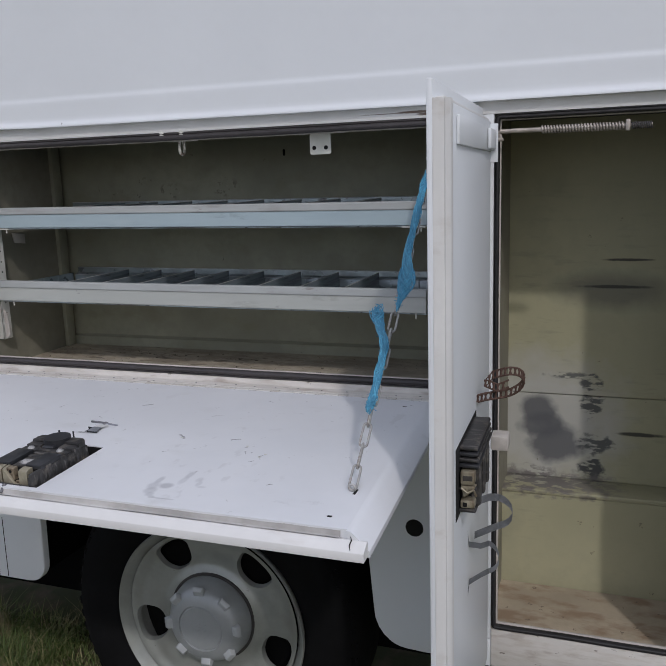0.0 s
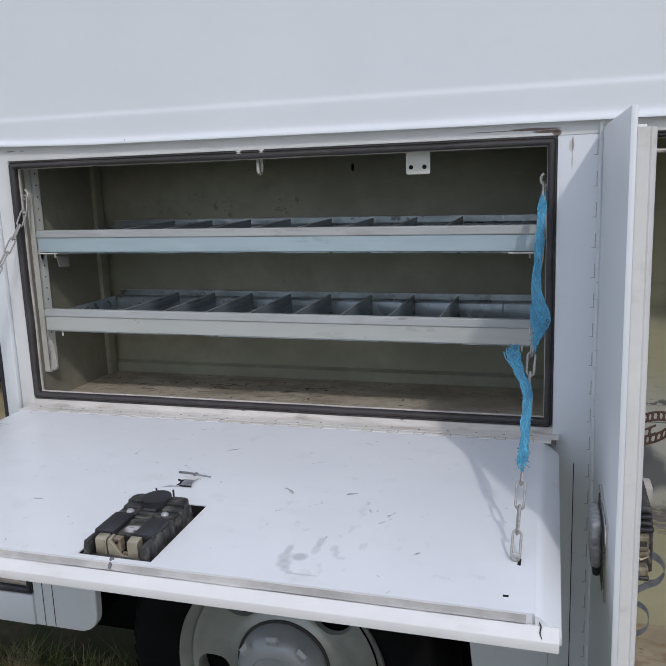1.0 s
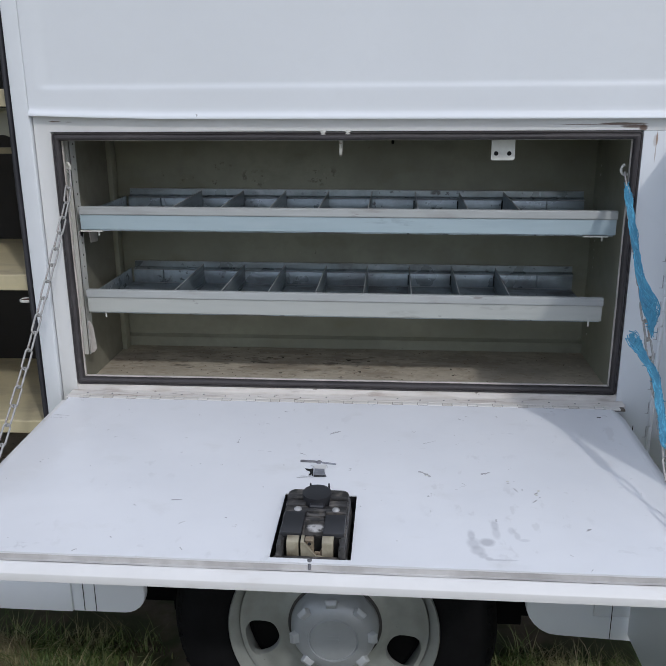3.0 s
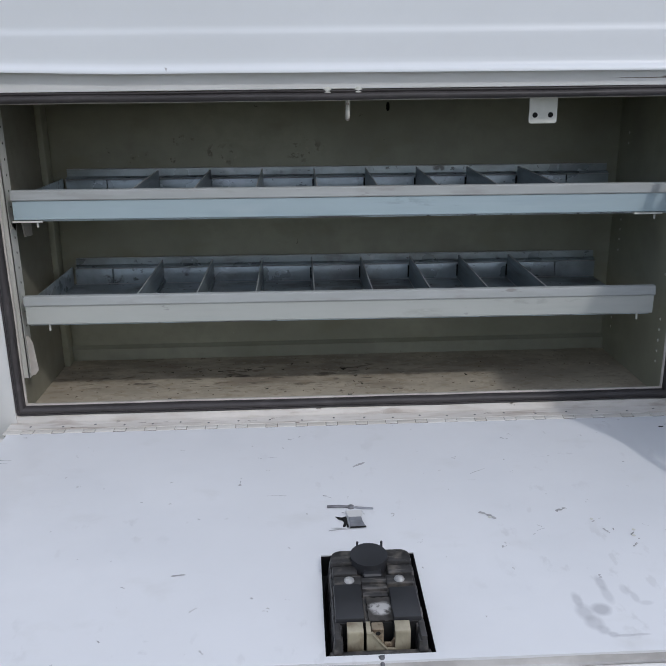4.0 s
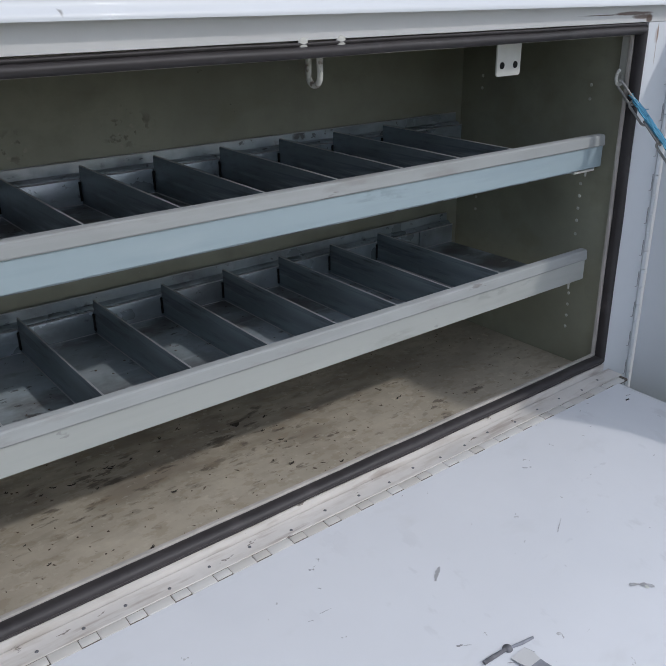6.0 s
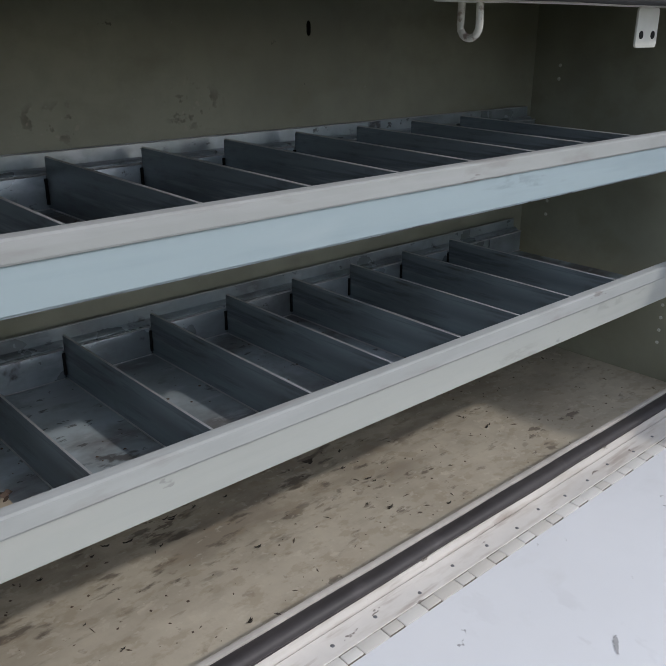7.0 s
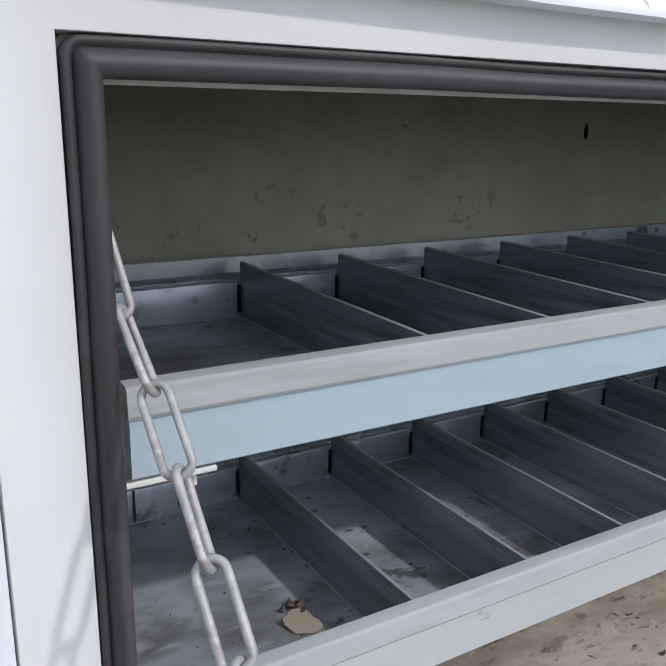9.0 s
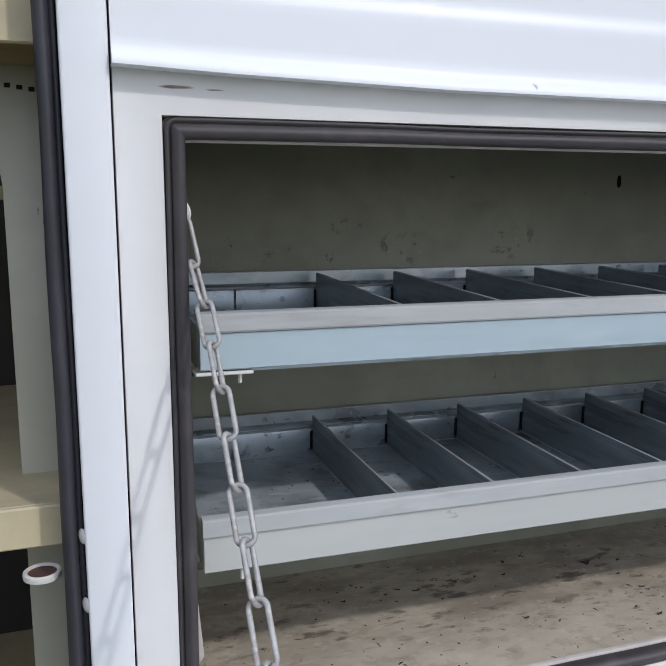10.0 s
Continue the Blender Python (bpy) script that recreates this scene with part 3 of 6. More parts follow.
def rounded(x0, x1, z0, z1, r, seg=5):
    pts = []
    for cx, cz, a0 in ((x1 - r, z1 - r, 0), (x0 + r, z1 - r, 90), (x0 + r, z0 + r, 180), (x1 - r, z0 + r, 270)):
        for k in range(seg + 1):
            a = radians(a0 + 90 * k / seg)
            pts.append((cx + r * math.cos(a), cz + r * math.sin(a)))
    return pts


def ring(profile, x0, x1, z0, z1, radius, wob=0.0, sub=24):
    """A closed profile of (inset, y) swept round a rectangular opening with rounded corners."""
    bm = bmesh.new()
    loops = []
    for d, y in profile:
        base = rounded(x0 + d, x1 - d, z0 + d, z1 - d, max(0.0015, radius - d))
        pts = []
        for i, p in enumerate(base):
            q = base[(i + 1) % len(base)]
            n = sub if math.dist(p, q) > 0.1 else 1
            pts += [(p[0] + (q[0] - p[0]) * k / n, p[1] + (q[1] - p[1]) * k / n) for k in range(n)]
        vs = []
        for x, z in pts:
            w = noise.noise_vector((x * 9, d * 40, z * 9)) * wob
            vs.append(bm.verts.new((x + w.x, y + w.y, z + w.z)))
        loops.append(vs)
    m = len(loops)
    for i in range(m):
        a, b = loops[i], loops[(i + 1) % m]
        for k in range(len(a)):
            j = (k + 1) % len(a)
            bm.faces.new((a[k], a[j], b[j], b[k]))
    return bm


def lathe(profile, centre, seg=64, closed=False):
    """A profile of (radius, y) turned round an axis along y."""
    bm = bmesh.new()
    rows = []
    for r, y in profile:
        if r < 1e-6:
            rows.append([bm.verts.new((centre[0], centre[1] + y, centre[2]))] * seg)
        else:
            rows.append([bm.verts.new((centre[0] + r * math.cos(2 * math.pi * k / seg), centre[1] + y, centre[2] + r * math.sin(2 * math.pi * k / seg))) for k in range(seg)])
    pairs = list(zip(rows, rows[1:] + ([rows[0]] if closed else [])))
    if not closed:
        pairs = pairs[:len(rows) - 1]
    for a, b in pairs:
        for k in range(seg):
            j = (k + 1) % seg
            vs = []
            for v in (a[k], a[j], b[j], b[k]):
                if v not in vs:
                    vs.append(v)
            if len(vs) > 2:
                bm.faces.new(vs)
    return bm


def tube(bm, pts, r, sides=6, close=False):
    pts = [Vector(p) for p in pts]
    n = len(pts)
    rows = []
    up = Vector((0.31, 0.17, 0.93))
    for i, p in enumerate(pts):
        a = pts[(i - 1) % n] if close or i else p
        b = pts[(i + 1) % n] if close or i < n - 1 else p
        d = (b - a).normalized()
        u = d.cross(up).normalized() if abs(d.dot(up)) < 0.98 else d.cross(Vector((1, 0, 0))).normalized()
        w = d.cross(u)
        rr = r[i] if isinstance(r, (list, tuple)) else r
        rows.append([bm.verts.new(p + (u * math.cos(2 * math.pi * k / sides) + w * math.sin(2 * math.pi * k / sides)) * rr) for k in range(sides)])
    for i in range(n if close else n - 1):
        a, b = rows[i], rows[(i + 1) % n]
        for k in range(sides):
            j = (k + 1) % sides
            bm.faces.new((a[k], a[j], b[j], b[k]))
    if not close:
        bm.faces.new(rows[0][::-1])
        bm.faces.new(rows[-1])
    return bm


def cyl(bm, a, b, r, sides=16, r2=None):
    return tube(bm, [a, b], [r, r if r2 is None else r2], sides)


def dome(bm, c, axis, r, h, sides=14, rows=4):
    axis = Vector(axis).normalized()
    q = Vector((0, 0, 1)).rotation_difference(axis).to_matrix()
    prev = None
    for i in range(rows + 1):
        a = math.pi / 2 * i / rows
        rr, hh = r * math.cos(a), h * math.sin(a)
        vs = [bm.verts.new(Vector(c) + q @ Vector((rr * math.cos(2 * math.pi * k / sides), rr * math.sin(2 * math.pi * k / sides), hh))) for k in range(sides)] if rr > 1e-6 else [bm.verts.new(Vector(c) + q @ Vector((0, 0, hh)))] * sides
        if prev:
            for k in range(sides):
                j = (k + 1) % sides
                f = []
                for v in (prev[k], prev[j], vs[j], vs[k]):
                    if v not in f:
                        f.append(v)
                if len(f) > 2:
                    bm.faces.new(f)
        else:
            bm.faces.new(vs[::-1])
        prev = vs
    return bm


def smooth01(v):
    v = min(1.0, max(0.0, v))
    return v * v * (3 - 2 * v)


# ---- ground ----
def build_ground():
    bm = bmesh.new()
    xs = [-300, -60, -15, -5] + [-3 + 0.12 * i for i in range(56)] + [5, 9, 20, 60, 300]
    ys = [-300, -60, -15, -6] + [-3 + 0.12 * i for i in range(52)] + [4, 9, 20, 60, 300]
    grid = [[bm.verts.new((x, y, 0.018 * noise.noise((x * 1.7, y * 1.7, 0)) + 0.008 * noise.noise((x * 7, y * 7, 3)) if abs(x) < 4.5 and abs(y) < 4.5 else 0.0)) for y in ys] for x in xs]
    for a, b in zip(grid, grid[1:]):
        for k in range(len(ys) - 1):
            bm.faces.new((a[k], b[k], b[k + 1], a[k + 1]))
    tagged(part("ground", bm, soil), "trodden ground with patchy green and dry grass", "ground", kind="structure")


build_ground()

# ---- service truck ----
W, ZT, ZB = 1.13, 1.55, 1.026      # compartment opening: width, top, bottom
XL, XR = -0.068, 1.75              # front column edge and rear end of the body
truck = thing("service_truck", (0.5, 0.6, 0.0), "white enclosed utility service truck with opened side compartments", "truck")


def side_skin():
    """Upper side sheet: a wide field pressed in behind a raised border, with a flared drip hem below."""
    bm = bmesh.new()
    xs = [-0.034, -0.02] + [-0.02 + 0.004 * i for i in range(1, 10)] + [0.05 + 0.17 * i for i in range(11)]
    zs = [1.575, 1.5765, 1.578, 1.580, 1.5825, 1.5855, 1.590, 1.597, 1.604, 1.622] + [1.624 + 0.0035 * i for i in range(1, 9)] + [1.66, 1.72] + [1.8 + 0.15 * i for i in range(6)]

    def out(x, z):
        r = smooth01((x + 0.018) / 0.03) * smooth01((z - 1.628) / 0.012)
        hem = smooth01((1.589 - z) / 0.012)
        wave = 0.0010 * noise.noise((x * 2.2, 5, z * 2.2)) + 0.0002 * noise.noise((x * 9, 2, z * 9))
        return -0.010 + 0.0026 * r - 0.007 * hem + wave
    def lift(x, z):
        return (0.007 * max(0.0, 1 - (x + 0.034) / 0.24) ** 1.5 - 0.003 * smooth01(x / 1.2)) * smooth01((1.622 - z) / 0.04)
    front = [[bm.verts.new((x, out(x, z), z + lift(x, z))) for z in zs] for x in xs]
    for a, b in zip(front, front[1:]):
        for k in range(len(zs) - 1):
            bm.faces.new((a[k], b[k], b[k + 1], a[k + 1]))
    under = [bm.verts.new((x, 0.012, zs[0] + lift(x, zs[0]))) for x in xs]
    for k in range(len(xs) - 1):
        bm.faces.new((front[k][0], under[k], under[k + 1], front[k + 1][0]))
    back = [[u, bm.verts.new((u.co.x, 0.012, zs[-1]))] for u in (under[0], under[-1])]
    bm.faces.new([c[-1] for c in front] + [back[1][1], back[0][1]])
    bm.faces.new(front[0] + [back[0][1], back[0][0]])
    bm.faces.new(front[-1][::-1] + [back[1][0], back[1][1]])
    bm.faces.new([back[1][1], back[0][1]] + under)
    return bm


part("upper_side_panel", side_skin(), paint_white, truck, "white pressed sheet panel with a drip edge")
# frame round the wide opening
part("header_strip", slab([(-0.0335, 0.985), (-0.0335, 1.588), (XR, 1.588), (XR, ZT), (0.0, ZT), (0.0, 0.985)], 0.0, 0.014, 0.0012), paint_header, truck, "white door frame strip with small rust stains")
part("hinge_column", box(W, 1.2315, 0.0, 0.014, 0.50, ZT - 0.0003, 0.0012), paint_white, truck)
part("front_post", box(XL, -0.0355, -0.0095, 0.014, 0.9305, 2.55, 0.0022, 3), paint_white, truck, "white corner post with a narrow seam")
part("sill_strip", box(0.0, W, 0.0, 0.014, 0.985, ZB, 0.0012), paint_grimy, truck, "grimy white strip under the seal")


def lower_panel():
    pts = [(XL, 0.93), (XL, 0.452)]
    for k in range(7):
        a = radians(-90 + 90 * k / 6)
        pts.append((0.055 + 0.052 * math.cos(a), 0.504 + 0.052 * math.sin(a)))
    pts += [(0.112, 0.75)]
    for k in range(13):
        a = radians(180 - 180 * k / 12)
        pts.append((0.537 + 0.425 * math.cos(a), 0.75 + 0.17 * math.sin(a)))
    for k in range(7):
        a = radians(180 + 90 * k / 6)
        pts.append((1.055 + 0.075 * math.cos(a), 0.528 + 0.085 * math.sin(a)))
    pts += [(1.215, 0.436), (1.2315, 0.436), (1.2315, 0.499), (W, 0.499), (W, 0.984), (-0.0335, 0.984), (-0.0335, 0.93)]
    return slab(pts, 0.0, 0.02, 0.004)


part("wheel_arch_panel", lower_panel(), paint_white, truck, "white lower side skirt cut out round the wheel")
for sx, z0, z1 in ((-0.040, 0.456, 0.62), (-0.012, 0.456, 0.62), (1.169, 0.44, 0.96)):
    part("skirt_seam", box(sx - 0.0008, sx + 0.0008, -0.0008, 0.001, z0, z1), hole_black, truck, "dark vertical panel seam")
part("drain_hole", lathe([(0.0, -0.0012), (0.0185, -0.0012), (0.0195, 0.0008)], (1.073, 0, 0.725), 28), hole_black, truck, "round dark hole in the skirt")
# rear cabinet frame
part("rear_sill", box(1.2315, XR, 0.0, 0.02, 0.436, 0.522, 0.004), paint_grimy, truck, "white sill with worn paint")
part("rear_column", box(1.632, XR, 0.0, 0.014, 0.522, ZT - 0.0003, 0.0012), paint_white, truck)
# front cabinet frame
part("front_sill", box(-1.0, XL, -0.004, 0.02, 0.452, 0.53, 0.004), paint_white, truck)
part("front_header", box(-1.0, XL, -0.006, 0.014, 2.05, 2.55, 0.003), paint_white, truck)
part("front_column", box(-1.0, -0.80, -0.006, 0.014, 0.531, 2.049, 0.003), paint_white, truck)
# the closed rest of the body
part("roof", box(-1.0, XR, 0.0125, 2.08, 2.55, 2.58, 0.01), paint_white, truck)
part("far_side", box(-1.0, XR, 2.05, 2.08, 0.452, 2.549), paint_white, truck)
part("end_wall", box(-1.03, -1.0, 0.0, 2.08, 0.452, 2.58), paint_white, truck)
part("end_wall", box(XR, XR + 0.03, 0.0, 2.08, 0.436, 2.58), paint_white, truck)
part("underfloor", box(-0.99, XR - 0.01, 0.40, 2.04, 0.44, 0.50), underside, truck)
# black shell, so that the space behind the wheel looks fully shaded
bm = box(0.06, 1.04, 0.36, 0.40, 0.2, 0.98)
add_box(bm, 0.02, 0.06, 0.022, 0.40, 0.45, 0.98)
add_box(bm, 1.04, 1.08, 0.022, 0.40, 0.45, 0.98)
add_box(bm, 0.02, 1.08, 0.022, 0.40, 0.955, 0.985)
# added black sheet: hides the lit ground beyond and keeps the underside dark
part("underbody_light_block", box(-0.90, 1.70, 0.62, 0.66, 0.04, 0.439), underside, truck, "black sheet added under the body to block light")
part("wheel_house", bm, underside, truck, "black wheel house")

# ---- wide compartment ----
Y_BACK, Z_FLOOR = 0.349, 1.006
part("compartment_floor", box(-0.004, 1.134, 0.0145, Y_BACK + 0.004, Z_FLOOR - 0.012, Z_FLOOR), floor_dust, truck, "dusty tan compartment floor with dirt and scratches")


def back_wall():
    bm = bmesh.new()
    x0, x1, z0, z1 = -0.004, 1.134, Z_FLOOR, 1.60
    hx, hz = 0.666, 1.513
    v = {}

    def vert(x, z, y=Y_BACK):
        k = (round(x, 5), round(z, 5), round(y, 5))
        if k not in v:
            v[k] = bm.verts.new((x, y, z))
        return v[k]
    zs = [z0, 1.03, 1.036, 1.06, hz - 0.0085, hz + 0.0085, z1]
    xs = [x0, hx - 0.0033, hx + 0.0033, x1]
    for i in range(3):
        for j in range(len(zs) - 1):
            if i == 1 and j == 4:
                continue
            ya = Y_BACK - (0.012 if zs[j] <= 1.03 else 0.0)
            yb = Y_BACK - (0.012 if zs[j + 1] <= 1.03 else 0.0)
            bm.faces.new((vert(xs[i], zs[j], ya), vert(xs[i + 1], zs[j], ya), vert(xs[i + 1], zs[j + 1], yb), vert(xs[i], zs[j + 1], yb)))
    for sx in (-1, 1):
        for sz in (-1, 1):
            a, b = hx + sx * 0.0033, hz + sz * 0.0085
            bm.faces.new([bm.verts.new(q) for q in ((a, Y_BACK, b), (a - sx * 0.0024, Y_BACK, b), (a - sx * 0.0009, Y_BACK, b - sz * 0.0016), (a, Y_BACK, b - sz * 0.0042))])
    return bm


part("back_wall", back_wall(), olive_paint, truck, "khaki painted back wall with scuffs and a slot")
part("slot_backing", box(0.655, 0.677, 0.358, 0.360, 1.49, 1.535), hole_black, truck, "dark slot")
part("side_wall", box(-0.012, -0.004, 0.0145, 0.36, Z_FLOOR - 0.01, 1.60), shaded_side, truck, "khaki compartment side, colour darkened for its shade")
part("side_wall", box(1.134, 1.142, 0.0145, 0.36, Z_FLOOR - 0.01, 1.60), olive_paint, truck)
# unseen ceiling coloured dark to deepen the shade at the top
part("compartment_top", box(-0.0035, 1.1335, 0.0148, 0.3485, 1.5650, 1.577), shade_dark_steel, truck)
lip = [(0.0, 0.0108), (0.0, 0.0175), (0.0165, 0.0175), (0.0190, 0.0165), (0.0196, 0.0140), (0.0190, 0.0115), (0.0170, 0.0108)]
part("opening_lip", ring(lip, -0.002, W + 0.002, ZB - 0.002, ZT + 0.002, 0.014, 0.0006, 60), lip_paint, truck, "thin pale metal lip inside the seal")
bulb = [(0.0105 - 0.0056 * math.cos(radians(a)), 0.0018 - 0.0074 * math.sin(radians(a))) for a in range(10, 181, 17)]
seal = [(0.0012, 0.0102), (0.0007, 0.003), (0.0012, -0.0004), (0.0026, -0.0010), (0.0040, -0.0003)] + bulb + [(0.0158, 0.0085), (0.0150, 0.0104), (0.003, 0.0104)]
part("door_seal", ring(seal, 0, W, ZB, ZT, 0.009, 0.0012, 60), rubber, truck, "aged dark rubber door seal", 1.2)

# shelf standards, clips and rivets inside
def standard(y):
    bm = bmesh.new()
    add_box(bm, -0.004, 0.014, y, y + 0.004, 1.075, 1.545, 0.001, 1)
    add_box(bm, 0.010, 0.014, y, y + 0.028, 1.075, 1.545, 0.001, 1)
    return bm


stand = part("shelf_standard", standard(0.052), white_part, truck, "pale punched shelf standard")
for k in range(18):
    part("punched_hole", lathe([(0.0, 0), (0.0022, 0)], (0, 0, 0), 10), hole_black, stand).matrix_basis = pose(0.01425, 0.067, 1.09 + 0.0255 * k, 0, 0, 90)
for z0, z1, w_ in ((1.078, 1.150, 0.028), (1.335, 1.346, 0.024)):
    bm = slab([(0.014, z0), (w_ - 0.006, z0 + 0.002), (w_, z0 + 0.010), (w_ - 0.004, z1 - 0.012), (0.018, z1), (0.014, z1)], 0.056, 0.0585, 0.0005)
    part("shelf_bracket", bm, lip_paint, stand)
part("corner_post", box(-0.004, 0.008, 0.300, 0.332, 1.0065, 1.599, 0.002, 2), olive_paint, truck, "khaki folded corner post")
part("support_tab", slab([(0, 0), (0.044, -0.006), (0.044, -0.030), (0.006, -0.026)], 0, 0.0025, 0.0005), lip_paint, truck, "pale shelf support tab").matrix_basis = Matrix.Translation((0.012, 0.118, 1.336)) @ Matrix.Rotation(radians(90), 4, "Z")
bm = bmesh.new()
dome(bm, (0, 0, 0), (-1, 0, 0), 0.0028, 0.0014, 10, 3)
rivet_me = finish(bm, white_part, "rivet")
for y in (0.085, 0.302):
    for z in (1.065, 1.085, 1.105, 1.125, 1.145, 1.228, 1.25, 1.27, 1.29, 1.31, 1.44, 1.46):
        piece("rivet", rivet_me, pose(1.134, y, z), truck)
bm = bmesh.new()
add_box(bm, 0.536, 0.600, 0.016, 0.040, 1.5325, 1.5345, 0.0006, 1)
part("striker_plate", bm, white_part, truck)
bm = bmesh.new()
loop = [(0.567, 0.017, 1.533), (0.567, 0.0165, 1.515)] + [(0.567, 0.0265 - 0.010 * math.cos(math.pi * k / 8), 1.5145 - 0.010 * math.sin(math.pi * k / 8)) for k in range(1, 8)] + [(0.567, 0.0365, 1.515), (0.567, 0.036, 1.533)]
tube(bm, loop, 0.0032, 12)
part("latch_striker", bm, striker_paint, truck, "white painted steel latch loop")


def bracket():
    bm = slab(rounded(0.857, 0.902, 1.493, 1.5335, 0.004, 3), 0.034, 0.0365, 0.0005)
    add_box(bm, 0.822, 0.938, 0.018, 0.037, 1.5335, 1.5352, 0.0005, 1)
    return bm


br = part("hole_bracket", bracket(), white_part, truck, "white bracket plate with two bolt holes")
for x in (0.8665, 0.8915):
    part("bolt_hole", lathe([(0, 0), (0.0042, 0), (0.0042, 0.0006)], (x, 0.0334, 1.506), 16), hole_black, br)
bm = bmesh.new()
dome(bm, (0, 0, 0), (0, -1, 0), 0.0062, 0.0018, 14, 4)
dome_me = finish(bm, white_part, "rivet_head")
for x in (0.535, 0.582):
    piece("rivet_head", dome_me, pose(x, 0.0006, 1.5475), truck)

# ---- drop-down door ----
TILT = 0.042                         # it hangs a little below level
door = thing("drop_down_door", (0.57, -0.3, 0.98), "white drop-down door lying open on two chains, scuffed paint", "truck door")
DM = Matrix.Translation((0, -0.012, 1.0125)) @ Matrix.Rotation(math.atan(TILT), 4, "X")
LX0, LX1, LY0, LY1 = 0.504, 0.620, -0.387, -0.5613


def bend_x(y):
    """Where the inner sheet bends down into the rear flange."""
    return 1.110 + 0.022 * min(1.0, max(0.0, -y / 0.57))


def rear_flange():
    """Sheet that rolls off the inner panel and slopes down to the door's rear edge."""
    bm = bmesh.new()
    rows = []
    for k in range(25):
        y = -0.020 - 0.556 * k / 24
        b, o = bend_x(y), 1.143 + 0.0165 * k / 24
        w = 0.0008 * noise.noise((y * 14, 3, 1))
        rows.append([bm.verts.new((b + (o - b) * u, y, z + w * u)) for u, z in ((-0.12, 0.0004), (0.0, 0.0), (0.12, -0.0012), (0.28, -0.0048), (0.6, -0.0138), (0.92, -0.0232), (1.0, -0.0262), (1.0, -0.0345), (0.0, -0.0345))])
    for a, b in zip(rows, rows[1:]):
        for i in range(len(a)):
            j = (i + 1) % len(a)
            bm.faces.new((a[i], a[j], b[j], b[i]))
    bm.faces.new(rows[0])
    bm.faces.new(rows[-1][::-1])
    return bm


def door_pan():
    bm = bmesh.new()
    xs = [-0.004, LX0, LX1, 1.130]
    ys = [-0.0292, LY0, LY1, -0.571]
    top = [[bm.verts.new((x if x < 1.1 else bend_x(y), y, 0)) for y in ys] for x in xs]
    low = [[bm.verts.new((x if x < 1.1 else bend_x(y), y, -0.03)) for y in ys] for x in xs]
    for i in range(3):
        for j in range(3):
            if (i, j) != (1, 1):
                bm.faces.new((top[i][j], top[i][j + 1], top[i + 1][j + 1], top[i + 1][j]))
    rim = [(0, 0), (1, 0), (2, 0), (3, 0), (3, 1), (3, 2), (3, 3), (2, 3), (1, 3), (0, 3), (0, 2), (0, 1)]
    for a, b in ((1, 1), (1, 2), (2, 2), (2, 1)):
        low[a][b].co.z = -0.0018
    for seq in (rim, [(1, 1), (1, 2), (2, 2), (2, 1)]):
        for (a, b), (c, d) in zip(seq, seq[1:] + seq[:1]):
            bm.faces.new((top[a][b], top[c][d], low[c][d], low[a][b]))
    es = [e for e in bm.edges if all(abs(v.co.z) < 1e-6 for v in e.verts) and len(e.link_faces) == 2 and e.calc_face_angle(0) > 1 and not all(LX0 - .001 < v.co.x < LX1 + .001 and LY1 - .001 < v.co.y < LY0 + .001 for v in e.verts)]
    bmesh.ops.bevel(bm, geom=es, offset=0.003, segments=3, affect="EDGES", profile=0.5)
    return bm


def door_part(name, bm, mat, label="", parent=None):
    bmesh.ops.transform(bm, matrix=DM, verts=bm.verts)
    return part(name, bm, mat, parent or door, label)


pan = door_part("inner_panel", door_pan(), paint_door, "white inner sheet with scratches, chips and smudges")
bm = box(-0.018, 1.142, -0.572, -0.006, -0.0362, -0.0352)
front_rim = extrude_x([(-0.5735, -0.0330), (-0.5735, -0.0125), (-0.577, -0.0115), (-0.5928, -0.0202), (-0.5937, -0.0215), (-0.5940, -0.0330)], -0.020, 1.157)
rim_me = bpy.data.meshes.new("rim")
front_rim.to_mesh(rim_me)
front_rim.free()
bm.from_mesh(rim_me)
bpy.data.meshes.remove(rim_me)
add_box(bm, -0.020, -0.0052, -0.574, -0.030, -0.0355, -0.0055, 0.003, 3)
door_part("outer_skin", bm, paint_edge, "white folded outer skin with a worn dirty edge")
# uneven grey strip that follows the fold at the front edge
bm = bmesh.new()
xs_ = [-0.001 + 0.02 * k for k in range(57)]
rows_ = [[bm.verts.new((x, y, z - 0.0012 * noise.noise((x * 22, 1, y * 300)))) for y, z in ((-0.5712, -0.0030), (-0.5730, -0.0104), (-0.5775, -0.0102))] for x in xs_]
for a, b in zip(rows_, rows_[1:]):
    for q in (0, 1):
        bm.faces.new((a[q], b[q], b[q + 1], a[q + 1]))
door_part("crease_strip", bm, crease_grey, "mottled grey strip along the folded edge", pan)
door_part("rear_flange", rear_flange(), paint_door, "white sheet edge rolled down along the rear side")
door_part("corner_crack", tube(bmesh.new(), [(1.1335, -0.5745, -0.006), (1.1365, -0.579, -0.0105), (1.1355, -0.586, -0.0150), (1.1385, -0.592, -0.0205)], [0.0004, 0.0009, 0.0008, 0.0003], 6), hole_black, "dark crack at the folded corner")
for sx, sy, wx, wy in ((1.1035, -0.458, 0.0022, 0.0085), (1.0930, -0.541, 0.0034, 0.0022), (1.0770, -0.068, 0.0040, 0.0014)):
    door_part("punched_slot", box(sx - wx, sx + wx, sy - wy, sy + wy, -0.001, 0.0005, 0.0003, 1), hole_black, "small dark punched slot", pan)
# well walls and bottom coloured black, so that no sunlit side shows
bm = box(LX0 - 0.006, LX1 + 0.006, LY1 - 0.003, LY0 + 0.006, -0.0340, -0.031)
